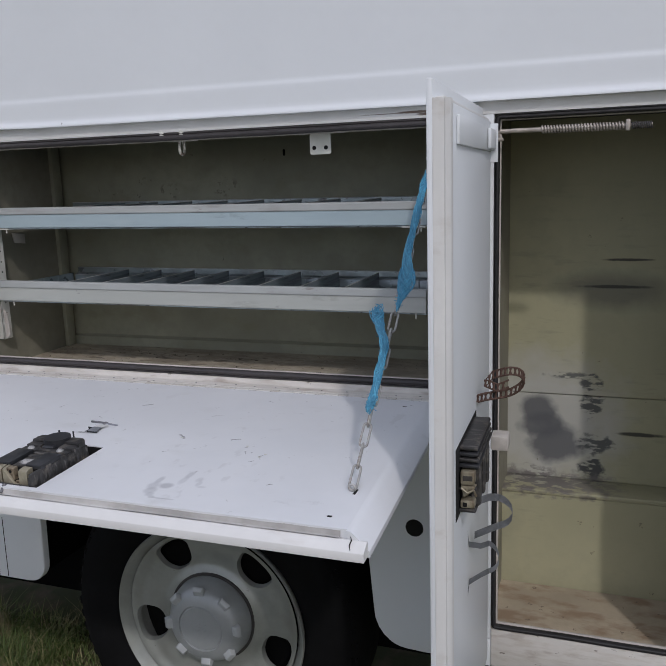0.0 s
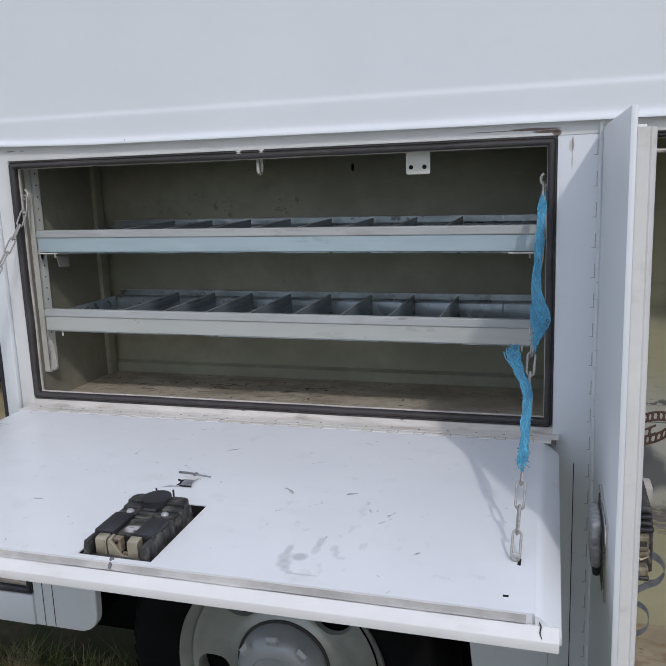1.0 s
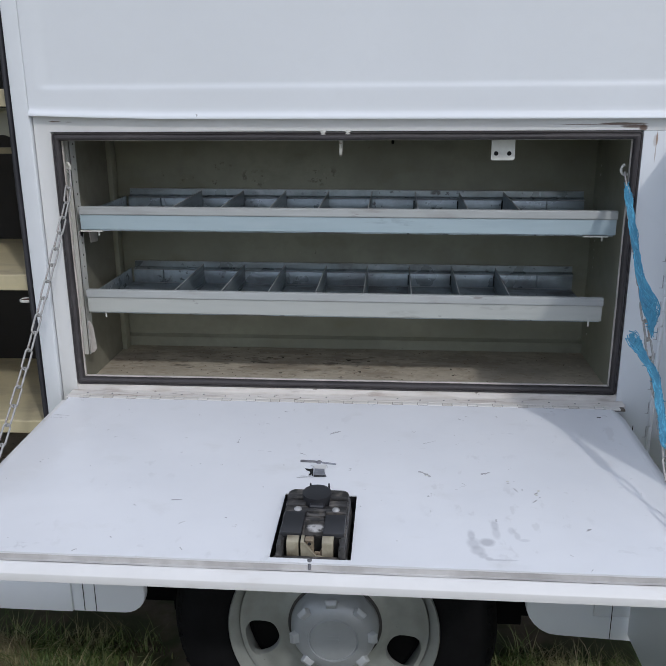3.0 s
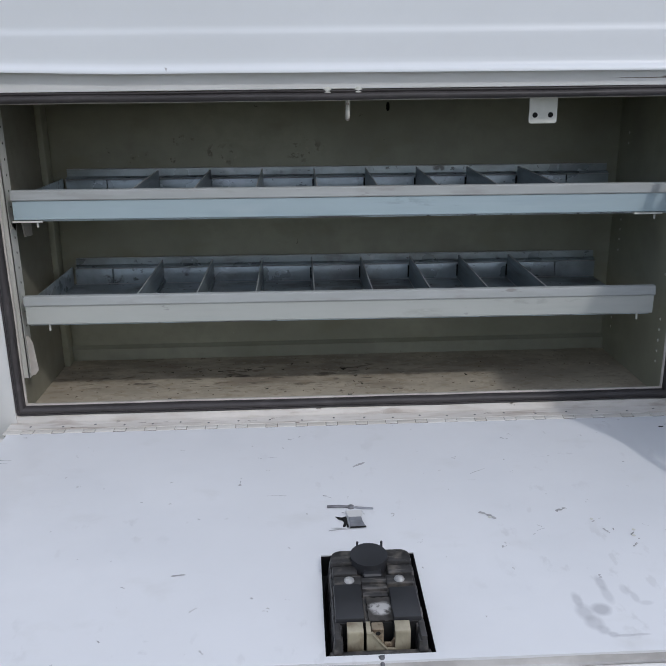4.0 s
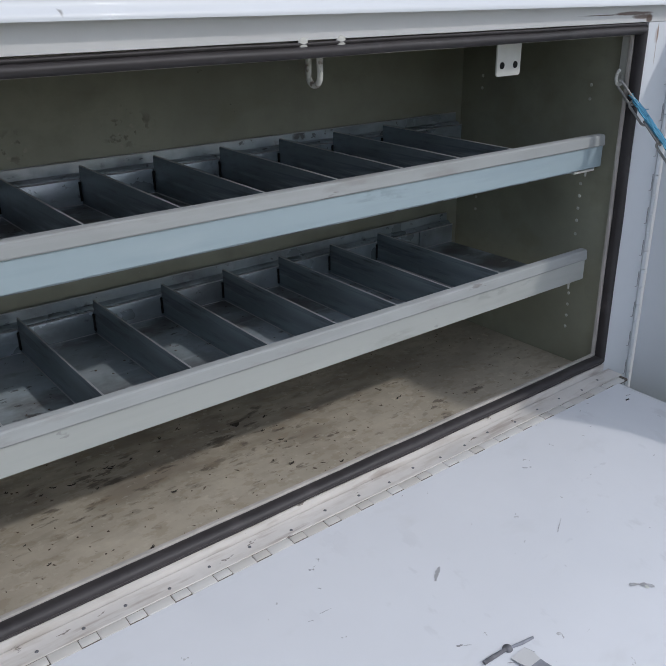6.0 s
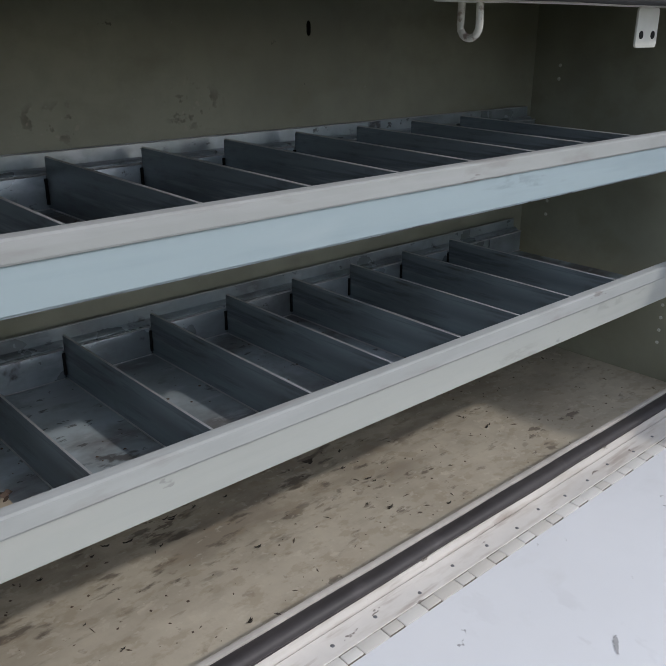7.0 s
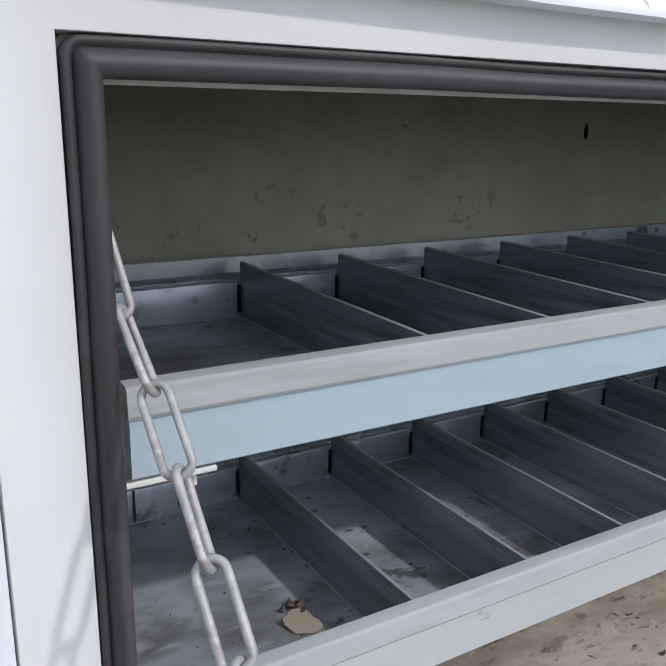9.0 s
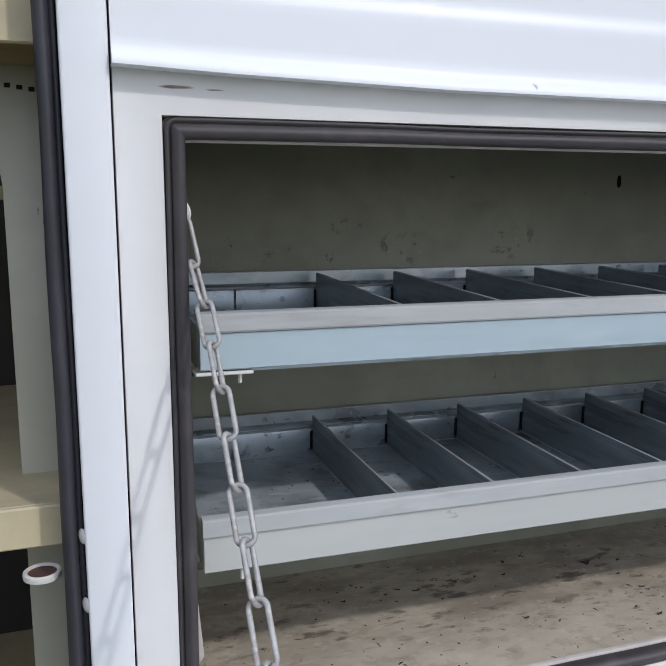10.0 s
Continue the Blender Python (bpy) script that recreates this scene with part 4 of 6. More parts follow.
for a, b, c_, d_ in ((LX0 - 0.006, LX0 - 0.0005, LY1 - 0.003, LY0 + 0.006), (LX1 + 0.0005, LX1 + 0.006, LY1 - 0.003, LY0 + 0.006), (LX0 - 0.0005, LX1 + 0.0005, LY0 + 0.0005, LY0 + 0.006), (LX0 - 0.0005, LX1 + 0.0005, LY1 - 0.003, LY1 - 0.0005)):
    add_box(bm, a, b, c_, d_, -0.031, -0.0022)
door_part("latch_well", bm, hole_black, "opening round the latch, coloured black for its shade")
door_part("hinge_leaf", box(-0.010, 1.142, -0.0158, 0.011, -0.001, 0.0012, 0.0006, 1), paint_grimy, "dirty white piano hinge leaf")
door_part("hinge_gap", box(-0.008, 1.138, -0.0288, -0.0156, -0.004, -0.0002), joint_dirt, "dirty joint round the hinge knuckles")
# flat knuckles: those of the body side sit in a dirty outline, those of the door fill the row
body_me = finish(box(-0.0094, 0.0094, -0.0276, -0.0170, -0.003, 0.0012, 0.0010, 2), knuckle_paint, "hinge_knuckle")
door_me = finish(box(-0.0152, 0.0152, -0.0290, -0.0161, -0.003, 0.0008, 0.0010, 2), knuckle_paint, "hinge_knuckle")
for k in range(45):
    x = 0.0033 + 0.02525 * k
    piece("hinge_knuckle", body_me if k % 2 else door_me, DM @ pose(x, 0, 0, 0, 0, 0.25 * math.sin(k * 5)), door)
screw_me = finish(dome(bmesh.new(), (0, 0, 0), (0, 0, 1), 0.0021, 0.0009, 8, 2), scuff_grey, "hinge_screw")
for k in range(22):
    piece("hinge_screw", screw_me, DM @ pose(0.028 + 0.0505 * k + 0.006 * math.sin(k * 7), -0.005 + 0.003 * math.sin(k * 4), 0.0012), door)


def latch():
    """Rotary latch sunk in its well: ribbed tapering housing, round pivot cover, pads, screws, and tarnished jaws in a bay behind a low front lip."""
    cx = 0.5640
    raise_ = pose(0.0126, -0.0262, 0.0200) @ Matrix.Diagonal((0.975, 1, 1, 1))      # stands proud of the sheet

    def latch_part(name, bm, mat, label="", parent=None):
        bmesh.ops.transform(bm, matrix=raise_, verts=bm.verts)
        return door_part(name, bm, mat, label, parent)

    def wedge(bm, a, b, y0, y1, z0, z1, flare, bev=0.0015):
        """A block whose outer side leans out towards its foot by flare (signed)."""
        n0 = set(bm.verts)
        add_box(bm, min(a, b), max(a, b), y0, y1, z0, z1, bev, 2)
        out = a
        for v in set(bm.verts) - n0:
            if abs(v.co.x - out) < abs(b - a) * 0.5:
                v.co.x += flare * (z1 - v.co.z) / (z1 - z0)
        return bm
    bm = box(0.5135, 0.6135, -0.5060, -0.3950, -0.0505, -0.0040, 0.003, 2)
    housing = latch_part("latch_housing", bm, black_plastic, "dusty ribbed black latch housing")

    def bit(name, a, b, y0, y1, z0, z1, bev, mat=black_plastic):
        return latch_part(name, box(min(a, b), max(a, b), y0, y1, z0, z1, bev, 2), mat, "", housing)
    for sg, e in ((-1, 0.5150), (1, 0.6125)):
        for k in range(8):                  # fins down the flanks, leaning out into the well
            y = -0.5325 + 0.0178 * k
            latch_part("fin", wedge(bmesh.new(), e + sg * 0.0010, e - sg * 0.008, y, y + (0.0150 if k % 2 else 0.0120), -0.0505, -0.0005 - 0.0030 * (k % 2) - (0.006 if k < 1 else 0), sg * 0.0060), black_plastic, "", housing)
        # shoulder round the pivot with a rounded outer corner, a lower step, a screw seat
        o, n_ = e, cx + sg * 0.016
        corner = [(o + (0.0125 * (1 - math.cos(a))) * -sg, -0.4010 + 0.0125 * math.sin(a)) for a in [math.pi / 2 * q / 5 for q in range(6)]]
        pts = [(n_, -0.4130), (o, -0.4130)] + corner + [(n_, -0.3885)]
        bm = bmesh.new()
        f = bm.faces.new([bm.verts.new((x, y, -0.010)) for x, y in (pts if sg < 0 else pts[::-1])])
        r = bmesh.ops.extrude_face_region(bm, geom=[f])
        up = [g for g in r["geom"] if isinstance(g, bmesh.types.BMVert)]
        bmesh.ops.translate(bm, vec=(0, 0, 0.0160), verts=up)
        bmesh.ops.recalc_face_normals(bm, faces=bm.faces)
        bmesh.ops.bevel(bm, geom=[q for q in bm.edges if all(v.co.z > 0 for v in q.verts)], offset=0.0022, segments=2, affect="EDGES", profile=0.5)
        latch_part("shoulder", bm, black_plastic, "", housing)
        bit("shoulder", o - sg * 0.001, cx + sg * 0.0185, -0.4300, -0.4150, -0.010, 0.0030, 0.0018)
        bit("screw_seat", o - sg * 0.002, cx + sg * 0.0150, -0.4475, -0.4315, -0.010, 0.0012, 0.0014)
        bit("step_rib", o - sg * 0.006, cx + sg * 0.0190, -0.4130, -0.4115, -0.006, 0.0068, 0.0005)
        bit("pad", o - sg * 0.0010, cx + sg * 0.0158, -0.5070, -0.4490 if sg < 0 else -0.4560, -0.008, 0.0040, 0.0022, cover_plastic)
        bit("cheek", e + sg * 0.0010, e - sg * 0.0060, -0.5320, -0.5060, -0.0505, -0.0010, 0.0020)
        bit("bay_wall", e - sg * 0.0060, e - sg * 0.0130, -0.5075, -0.5065, -0.0505, -0.0020, 0.0)
    for y, z in ((-0.4385, 0.0008), (-0.4490, -0.0006), (-0.4610, -0.0012)):
        bit("slide_rib", cx - 0.0150, cx + 0.0150, y - 0.0045, y + 0.0040, -0.010, z, 0.0012)
    door_part("front_lip", box(LX0 + 0.004, LX1 - 0.004, LY1 + 0.0012, -0.5525, -0.031, -0.0008, 0.0030, 2), black_plastic, "", housing)
    # black sheet in place of the shade at the back of the bay
    latch_part("jaw_bay", box(0.5190, 0.6085, -0.5085, -0.5076, -0.0505, -0.0020), hole_black, "black sheet for the shade behind the jaws")
    bm = bmesh.new()
    cyl(bm, (cx - 0.0025, -0.4045, -0.010), (cx - 0.0025, -0.4045, 0.0105), 0.0235, 40, 0.0228)
    add_box(bm, cx - 0.0120, cx + 0.0110, -0.4350, -0.4210, -0.008, 0.0040, 0.002, 1)
    for sg in (-1, 1):
        cyl(bm, (cx + sg * 0.0150, -0.3835, 0.002), (cx + sg * 0.0150, -0.3835, 0.0135), 0.0015, 8)
    latch_part("pivot_cover", bm, cover_plastic, "smooth dark grey round cover")
    for sx in (0.5352, 0.5945):
        bm = dome(bmesh.new(), (sx, -0.4400, 0.0008), (0, 0, 1), 0.0064, 0.0040, 16, 4)
        add_box(bm, sx - 0.0036, sx + 0.0036, -0.4405, -0.4395, 0.0040, 0.0051)
        latch_part("latch_screw", bm, zinc, "dull steel screw")
    bm = bmesh.new()                        # dented, worn-through plate between the pads
    rows = []
    for k in range(13):
        y = -0.4680 - 0.0375 * k / 12
        wob = 0.0014 * noise.noise((k * 0.9, 3.1, 0))
        rows.append([bm.verts.new((cx - 0.0115 + wob + 0.0275 * u, y + (0.0028 * noise.noise((u * 5, 1.3, k // 6)) if k in (0, 12) else 0), 0.0012 * noise.noise((u * 4, k * 0.5, 2)) + (0.0022 * math.exp(-((u - 0.3) ** 2 * 26 + (k - 6.5) ** 2 * 0.09)))  - 0.0010)) for u in [q / 12 for q in range(13)]])
    for a, b in zip(rows, rows[1:]):
        for i in range(12):
            bm.faces.new((a[i], b[i], b[i + 1], a[i + 1]))
    r = bmesh.ops.extrude_face_region(bm, geom=bm.faces[:])
    bmesh.ops.translate(bm, vec=(0, 0, -0.004), verts=[g for g in r["geom"] if isinstance(g, bmesh.types.BMVert)])
    bmesh.ops.recalc_face_normals(bm, faces=bm.faces)
    latch_part("latch_plate", bm, plate_steel, "scuffed bright worn steel plate")
    for a, b in ((0.5280, 0.5455), (0.5487, 0.5535), (0.5800, 0.5965)):
        prof = [(-0.5240, -0.029), (-0.5240, -0.004), (-0.5225, -0.0012), (-0.5195, 0.0002), (-0.5095, 0.0012), (-0.5088, -0.029)]
        latch_part("latch_jaw", extrude_x(prof, a, b), brass, "tarnished yellow zinc jaw")
    latch_part("jaw_tie", slab([(0.5455, -0.029), (0.5965, -0.029), (0.5830, -0.0235), (0.5710, -0.0225), (0.5555, -0.0015), (0.5487, -0.0015), (0.5487, -0.0260), (0.5455, -0.0260)], -0.5247, -0.5220, 0.0004), brass, "rust-stained jaw plate")
    latch_part("jaw_tie", slab([(0.5660, -0.027), (0.5830, -0.027), (0.5830, -0.0130), (0.5790, -0.0140), (0.5760, -0.0200), (0.5690, -0.0195)], -0.5200, -0.5170, 0.0004), rusty_brass, "rust-stained jaw plate")
    block = latch_part("jaw_block", box(0.5545, 0.5675, -0.5210, -0.5095, -0.020, 0.0005, 0.001, 1), rusty_brass, "rusty block with a pin hole")
    latch_part("pin_hole", cyl(bmesh.new(), (0.5615, -0.5214, -0.0050), (0.5615, -0.5202, -0.0050), 0.0026, 14), hole_black, "", block)
    latch_part("latch_spring", tube(bmesh.new(), [(0.5550, -0.5262, -0.0020), (0.5640, -0.5265, -0.0130), (0.5715, -0.5262, -0.0225)], 0.0008, 6), brass)
    door_part("latch_pin", cyl(bmesh.new(), (cx - 0.002, LY1 - 0.003, 0.001), (cx - 0.001, LY1 - 0.014, -0.008), 0.0034, 10, 0.0020), scuff_grey)


latch()


def scuff(points, z, wide):
    """A thin ragged smear of rubbed-through paint."""
    bm = bmesh.new()
    for a, b in zip(points, points[1:]):
        a, b = Vector((*a, z)), Vector((*b, z))
        n = (b - a).cross(Vector((0, 0, 1))).normalized()
        k = max(2, int((b - a).length / 0.0018))
        lo, hi = [], []
        for i in range(k + 1):
            p = a.lerp(b, i / k)
            w = wide * random.uniform(0.05, 0.75) * (0.35 + math.sin(math.pi * (i + 0.4) / (k + 0.8)))
            lo.append(bm.verts.new(p - n * w))
            hi.append(bm.verts.new(p + n * wide * random.uniform(0.05, 0.6)))
        for i in range(k):
            bm.faces.new((lo[i], lo[i + 1], hi[i + 1], hi[i]))
    return bm


def build_scuffs():
    z = 0.0006
    marks = [((0.5586, -0.171), (0.5779, -0.1577), 0.0038), ((0.7312, -0.2005), (0.7552, -0.1871), 0.0011), ((0.7209, -0.3034), (0.7308, -0.3089), 0.0049), ((0.7308, -0.3089), (0.7405, -0.3207), 0.0044), ((0.8259, -0.3071), (0.842, -0.2998), 0.0046),
             ((0.7799, -0.3592), (0.7839, -0.3574), 0.001), ((0.7871, -0.3509), (0.7992, -0.3454), 0.0009), ((0.8656, -0.3344), (0.8706, -0.3326), 0.0038), ((0.8767, -0.328), (0.8807, -0.3271), 0.0009), ((0.8745, -0.35), (0.8804, -0.362), 0.0025),
             ((0.8875, -0.3555), (0.8885, -0.3509), 0.0025), ((0.8992, -0.3924), (0.9063, -0.3841), 0.0032), ((0.9114, -0.3767), (0.9144, -0.3748), 0.0025), ((0.9054, -0.3675), (0.9125, -0.361), 0.0025), ((0.9655, -0.4685), (0.9736, -0.462), 0.0034),
             ((0.8349, -0.4508), (0.836, -0.4443), 0.003), ((0.9499, -0.5684), (0.955, -0.5608), 0.0009), ((0.433, -0.244), (0.46, -0.246), 0.0008), ((0.415, -0.134), (0.42, -0.136), 0.0026), ((0.43, -0.133), (0.445, -0.134), 0.001),
             ((0.323, -0.419), (0.34, -0.417), 0.0028), ((0.34, -0.297), (0.344, -0.299), 0.0026), ((0.42, -0.464), (0.423, -0.466), 0.0024), ((0.463, -0.369), (0.466, -0.371), 0.002), ((0.371, -0.546), (0.375, -0.552), 0.0028),
             ((0.259, -0.525), (0.263, -0.528), 0.0024), ((0.028, -0.043), (0.034, -0.044), 0.0026), ((0.002, -0.116), (0.034, -0.119), 0.002), ((-0.001, -0.128), (0.03, -0.127), 0.0014), ((0.511, -0.248), (0.517, -0.251), 0.0026),
             ((0.517, -0.252), (0.524, -0.256), 0.0012), ((1.085, -0.06), (1.094, -0.062), 0.002)]
    rnd = random.Random(21)
    for i in range(16):
        x, y, a = rnd.uniform(0.02, 1.08), rnd.uniform(-0.55, -0.06), rnd.uniform(-0.5, 0.5)
        if LX0 - 0.03 < x < LX1 + 0.03 and y < LY0 + 0.03:
            continue
        d = rnd.uniform(0.001, 0.006)
        marks.append(((x, y), (x + d * math.cos(a), y + d * math.sin(a)), rnd.uniform(0.0006, 0.0017)))
    marks = [("scratch_mark", (p, q), w) for p, q, w in marks]
    for x, y in ((0.7335, -0.3160), (0.8677, -0.328), (0.9085, -0.3684), (0.9136, -0.3555)):
        door_part("paint_fleck", dome(bmesh.new(), (x, y, z), (0, 0, 1), 0.0026, 0.0006, 7, 2), white_part, "", pan)
    for name, pts, w in marks:
        door_part(name, scuff(pts, z, w), scratch_grey, "", pan)


build_scuffs()
# a broken fixing: a bent pin, a washer and a torn hole behind the latch
door_part("bent_pin", tube(bmesh.new(), [(0.516, -0.279, 0.0014), (0.532, -0.280, 0.0018), (0.545, -0.281, 0.0018)], [0.0022, 0.0022, 0.0018], 8), scuff_grey, "bent steel pin", pan)
door_part("bent_pin", tube(bmesh.new(), [(0.551, -0.282, 0.0014), (0.564, -0.285, 0.0014), (0.579, -0.287, 0.0012)], [0.0014, 0.0018, 0.0014], 8), flap_grey, "bent steel pin", pan)
door_part("fixing_washer", dome(bmesh.new(), (0.5485, -0.2805, 0.0002), (0, 0, 1), 0.0052, 0.0036, 16, 4), scuff_grey, "worn steel rivet", pan)
for a, b, w in (((0.534, -0.292), (0.542, -0.297), 0.0016), ((0.562, -0.290), (0.566, -0.300), 0.0010), ((0.516, -0.336), (0.530, -0.333), 0.0026), ((0.528, -0.334), (0.545, -0.332), 0.0020), ((0.520, -0.330), (0.534, -0.331), 0.0014)):
    door_part("torn_paint", scuff([a, b], 0.0009, w), scratch_grey, "", pan)


def flap_sheet(pts, z0, thick):
    bm = bmesh.new()
    f = bm.faces.new([bm.verts.new((x, y, z0 + dz)) for x, y, dz in pts])
    r = bmesh.ops.extrude_face_region(bm, geom=[f])
    bmesh.ops.translate(bm, vec=(0, 0, thick), verts=[g for g in r["geom"] if isinstance(g, bmesh.types.BMVert)])
    return bm


for hole in (((0.526, -0.303), (0.533, -0.305), (0.539, -0.310), (0.537, -0.314), (0.530, -0.310)), ((0.533, -0.306), (0.541, -0.303), (0.542, -0.318), (0.538, -0.328), (0.535, -0.327), (0.537, -0.318)), ((0.540, -0.320), (0.5425, -0.320), (0.543, -0.329), (0.5405, -0.329))):
    door_part("torn_hole", flap_sheet([(x, y, 0) for x, y in hole], 0.0005, 0.0003), hole_black, "torn dark hole", pan)
door_part("torn_tongue", flap_sheet([(0.541, -0.291, 0.0), (0.561, -0.290, 0.0), (0.563, -0.299, 0.0015), (0.5605, -0.311, 0.003), (0.544, -0.311, 0.003), (0.5415, -0.300, 0.0015)], 0.0008, 0.0008), paint_edge, "bent white tongue of torn sheet", pan)
door_part("torn_flap", flap_sheet([(0.544, -0.3105, 0.003), (0.5605, -0.3105, 0.003), (0.5615, -0.320, 0.003), (0.5645, -0.330, 0.002), (0.5445, -0.331, 0.002), (0.5440, -0.320, 0.003)], 0.0009, 0.0008), flap_grey, "bent grey metal flap", pan)
# shadow under the flap's front edge, drawn as a black strip
door_part("flap_shadow", flap_sheet([(0.5445, -0.3295, 0.002), (0.5640, -0.3285, 0.002), (0.5660, -0.3318, 0.0005), (0.5445, -0.3330, 0.0005)], 0.0012, 0.0006), hole_black, "", pan)


# ---- chains ----
def link_mesh(length, width, r, name="chain_link"):
    pts = []
    hw, hl = width / 2 - r, length / 2 - r
    for k in range(13):
        a = math.pi * k / 12
        pts.append((hw * math.cos(a), 0, hl - hw + hw * math.sin(a)))
    for k in range(13):
        a = math.pi + math.pi * k / 12
        pts.append((hw * math.cos(a), 0, -(hl - hw) + hw * math.sin(a)))
    return finish(tube(bmesh.new(), pts, r, 12, True), chain_steel, name, 1.2)


LINK = link_mesh(0.0440, 0.0152, 0.00185)
PITCH = 0.0440 - 0.0074


def chain(parent, top, foot, sag, spin, lean=0.0):
    """Links strung along a hanging line; sag: its drop below the straight line at a share u of the way; lean: how far its top hangs over."""
    top, foot = Vector(top), Vector(foot)
    line = [top.lerp(foot, i / 600) + Vector((-lean * math.exp(-i / 24), 0, -sag(i / 600))) for i in range(601)]
    run = [0.0]
    for a, b in zip(line, line[1:]):
        run.append(run[-1] + (b - a).length)
    n = round(run[-1] / PITCH)

    def along(d):
        k = min(599, max(0, next((q for q in range(600) if run[q + 1] >= d), 599)))
        return line[k].lerp(line[k + 1], (d - run[k]) / (run[k + 1] - run[k]))
    joints = [along(run[-1] * i / n) for i in range(n + 1)]
    for i, (a, b) in enumerate(zip(joints, joints[1:])):
        q = Vector((0, 0, -1)).rotation_difference((b - a).normalized()).to_matrix().to_4x4()
        turn = spin + (72 if i % 2 else 0) + (48 if i == 0 else 0) + 6 * math.sin(i * 2.3)
        piece("chain_link", LINK, Matrix.Translation((a + b) / 2) @ q @ Matrix.Rotation(radians(turn), 4, "Z"), parent)


def hook(x, y, z, side, r=0.0088):
    """A pale strip bracket with an open hook bent from its foot."""
    bm = bmesh.new()
    sx = x + side * (r + 0.001)
    add_box(bm, min(sx, sx + side * 0.003), max(sx, sx + side * 0.003), y - 0.005, y + 0.006, z - 0.012, z + 0.055, 0.001, 1)
    arc = [(x + side * r * math.cos(radians(a)), y - 0.004, z + r * 1.15 * math.sin(radians(a))) for a in range(110, 341, 15)]
    tube(bm, arc + [(sx + side * 0.001, y, z + 0.002)], 0.0026, 8)
    return bm


CHAIN_R = ((1.1085, 0.022, 1.469), (1.098, -0.468, 0.9975))
CHAIN_L = ((0.0255, 0.0220, 1.4760), (0.0270, -0.474, 0.9972))
part("chain_hook", hook(1.1105, 0.027, 1.4765, 1), white_part, truck, "white painted open chain hook")
part("chain_hook", hook(0.0115, 0.032, 1.4800, -1), white_part, truck, "white painted open chain hook")
for (top, foot), w in ((CHAIN_R, "plain steel chain with blue netting tied on it"), (CHAIN_L, "plain galvanised steel door chain")):
    c = thing("door_chain", foot, w, "chain")
    if top[0] < 0.5:
        chain(c, top, foot, lambda u: (0.022 * (1 - math.exp(-u / 0.012)) + 0.011 * math.sin(math.pi * u)) * (1 - u ** 6), -21, 0.010)
    else:
        chain(c, top, foot, lambda u: 0.006 * math.sin(math.pi * u), 25)
    bm = bmesh.new()
    cyl(bm, (foot[0], foot[1], foot[2] - 0.016), (foot[0], foot[1], foot[2] - 0.002), 0.003, 10)
    tube(bm, [(foot[0] + 0.0045 * math.cos(a), foot[1], foot[2] + 0.001 + 0.0055 * math.sin(a)) for a in [2 * math.pi * k / 12 for k in range(12)]], 0.002, 8, True)
    part("eye_bolt", bm, zinc, c)


def netting():
    """Two frayed lengths of blue mesh bunched round the chain."""
    net = thing("blue_netting", (1.10, -0.2, 1.25), "bright blue frayed plastic netting wrapped round a chain", "netting")
    rnd = random.Random(4)
    top, foot = Vector(CHAIN_R[0]), Vector(CHAIN_R[1])

    def lump(name, s0, s1, r0, off, strands, bulge):
        bm = bmesh.new()
        steps = 34
        for k in range(strands):
            turns = rnd.choice((-1, 1)) * rnd.uniform(1.5, 4.5)
            ph = rnd.uniform(0, 6.28)
            rr = rnd.uniform(0.35, 1.0)
            a0, a1 = rnd.uniform(-0.05, 0.07), rnd.uniform(0.92, 1.03)
            pts = []
            for i in range(steps):
                u = a0 + (a1 - a0) * i / (steps - 1)
                p = top.lerp(foot, s0 + (s1 - s0) * u) + Vector(off(u))
                r = r0 * rr * (0.72 + 0.10 * math.sin(u * 23) + bulge(u)) * (1 + 0.25 * noise.noise((k * 3.1, u * 7, 1)))
                a = ph + turns * 2 * math.pi * u
                p += Vector((math.cos(a) * r, math.sin(a) * r * 0.75, math.sin(a) * r * 0.6))
                p += noise.noise_vector((k * 1.7, u * 16, 4)) * 0.0022
                pts.append(p)
            tube(bm, pts, rnd.uniform(0.0006, 0.0012), 4)
        for k in range(strands // 3):
            u = rnd.choice((rnd.uniform(0.92, 1.0), rnd.uniform(0.0, 0.08), rnd.random()))
            p = top.lerp(foot, s0 + (s1 - s0) * u) + Vector(off(u))
            a = rnd.uniform(0, 6.28)
            q = p + Vector((math.cos(a), math.sin(a) * 0.6, rnd.uniform(-0.5, 0.5))) * r0 * rnd.uniform(0.8, 1.35)
            tube(bm, [p, (p + q) / 2 + noise.noise_vector((k, 2, 2)) * 0.004, q], 0.0007, 3)
        part(name, bm, blue_net, net)
    lump("upper_netting", 0.060, 0.515, 0.0086, lambda u: (-0.001 + 0.010 * smooth01((u - 0.6) / 0.22) - 0.004 * smooth01((u - 0.88) / 0.12), -0.004, 0.003), 74, lambda u: 1.15 * math.exp(-((u - 0.80) / 0.10) ** 2) - 0.35 * smooth01((u - 0.88) / 0.10))
    lump("lower_netting", 0.525, 0.805, 0.0088, lambda u: (-0.026 * (1 - smooth01(u / 0.42)), -0.007 - 0.003 * (1 - u), 0.002), 66, lambda u: 0.85 * math.exp(-max(0.0, u) / 0.09))


netting()


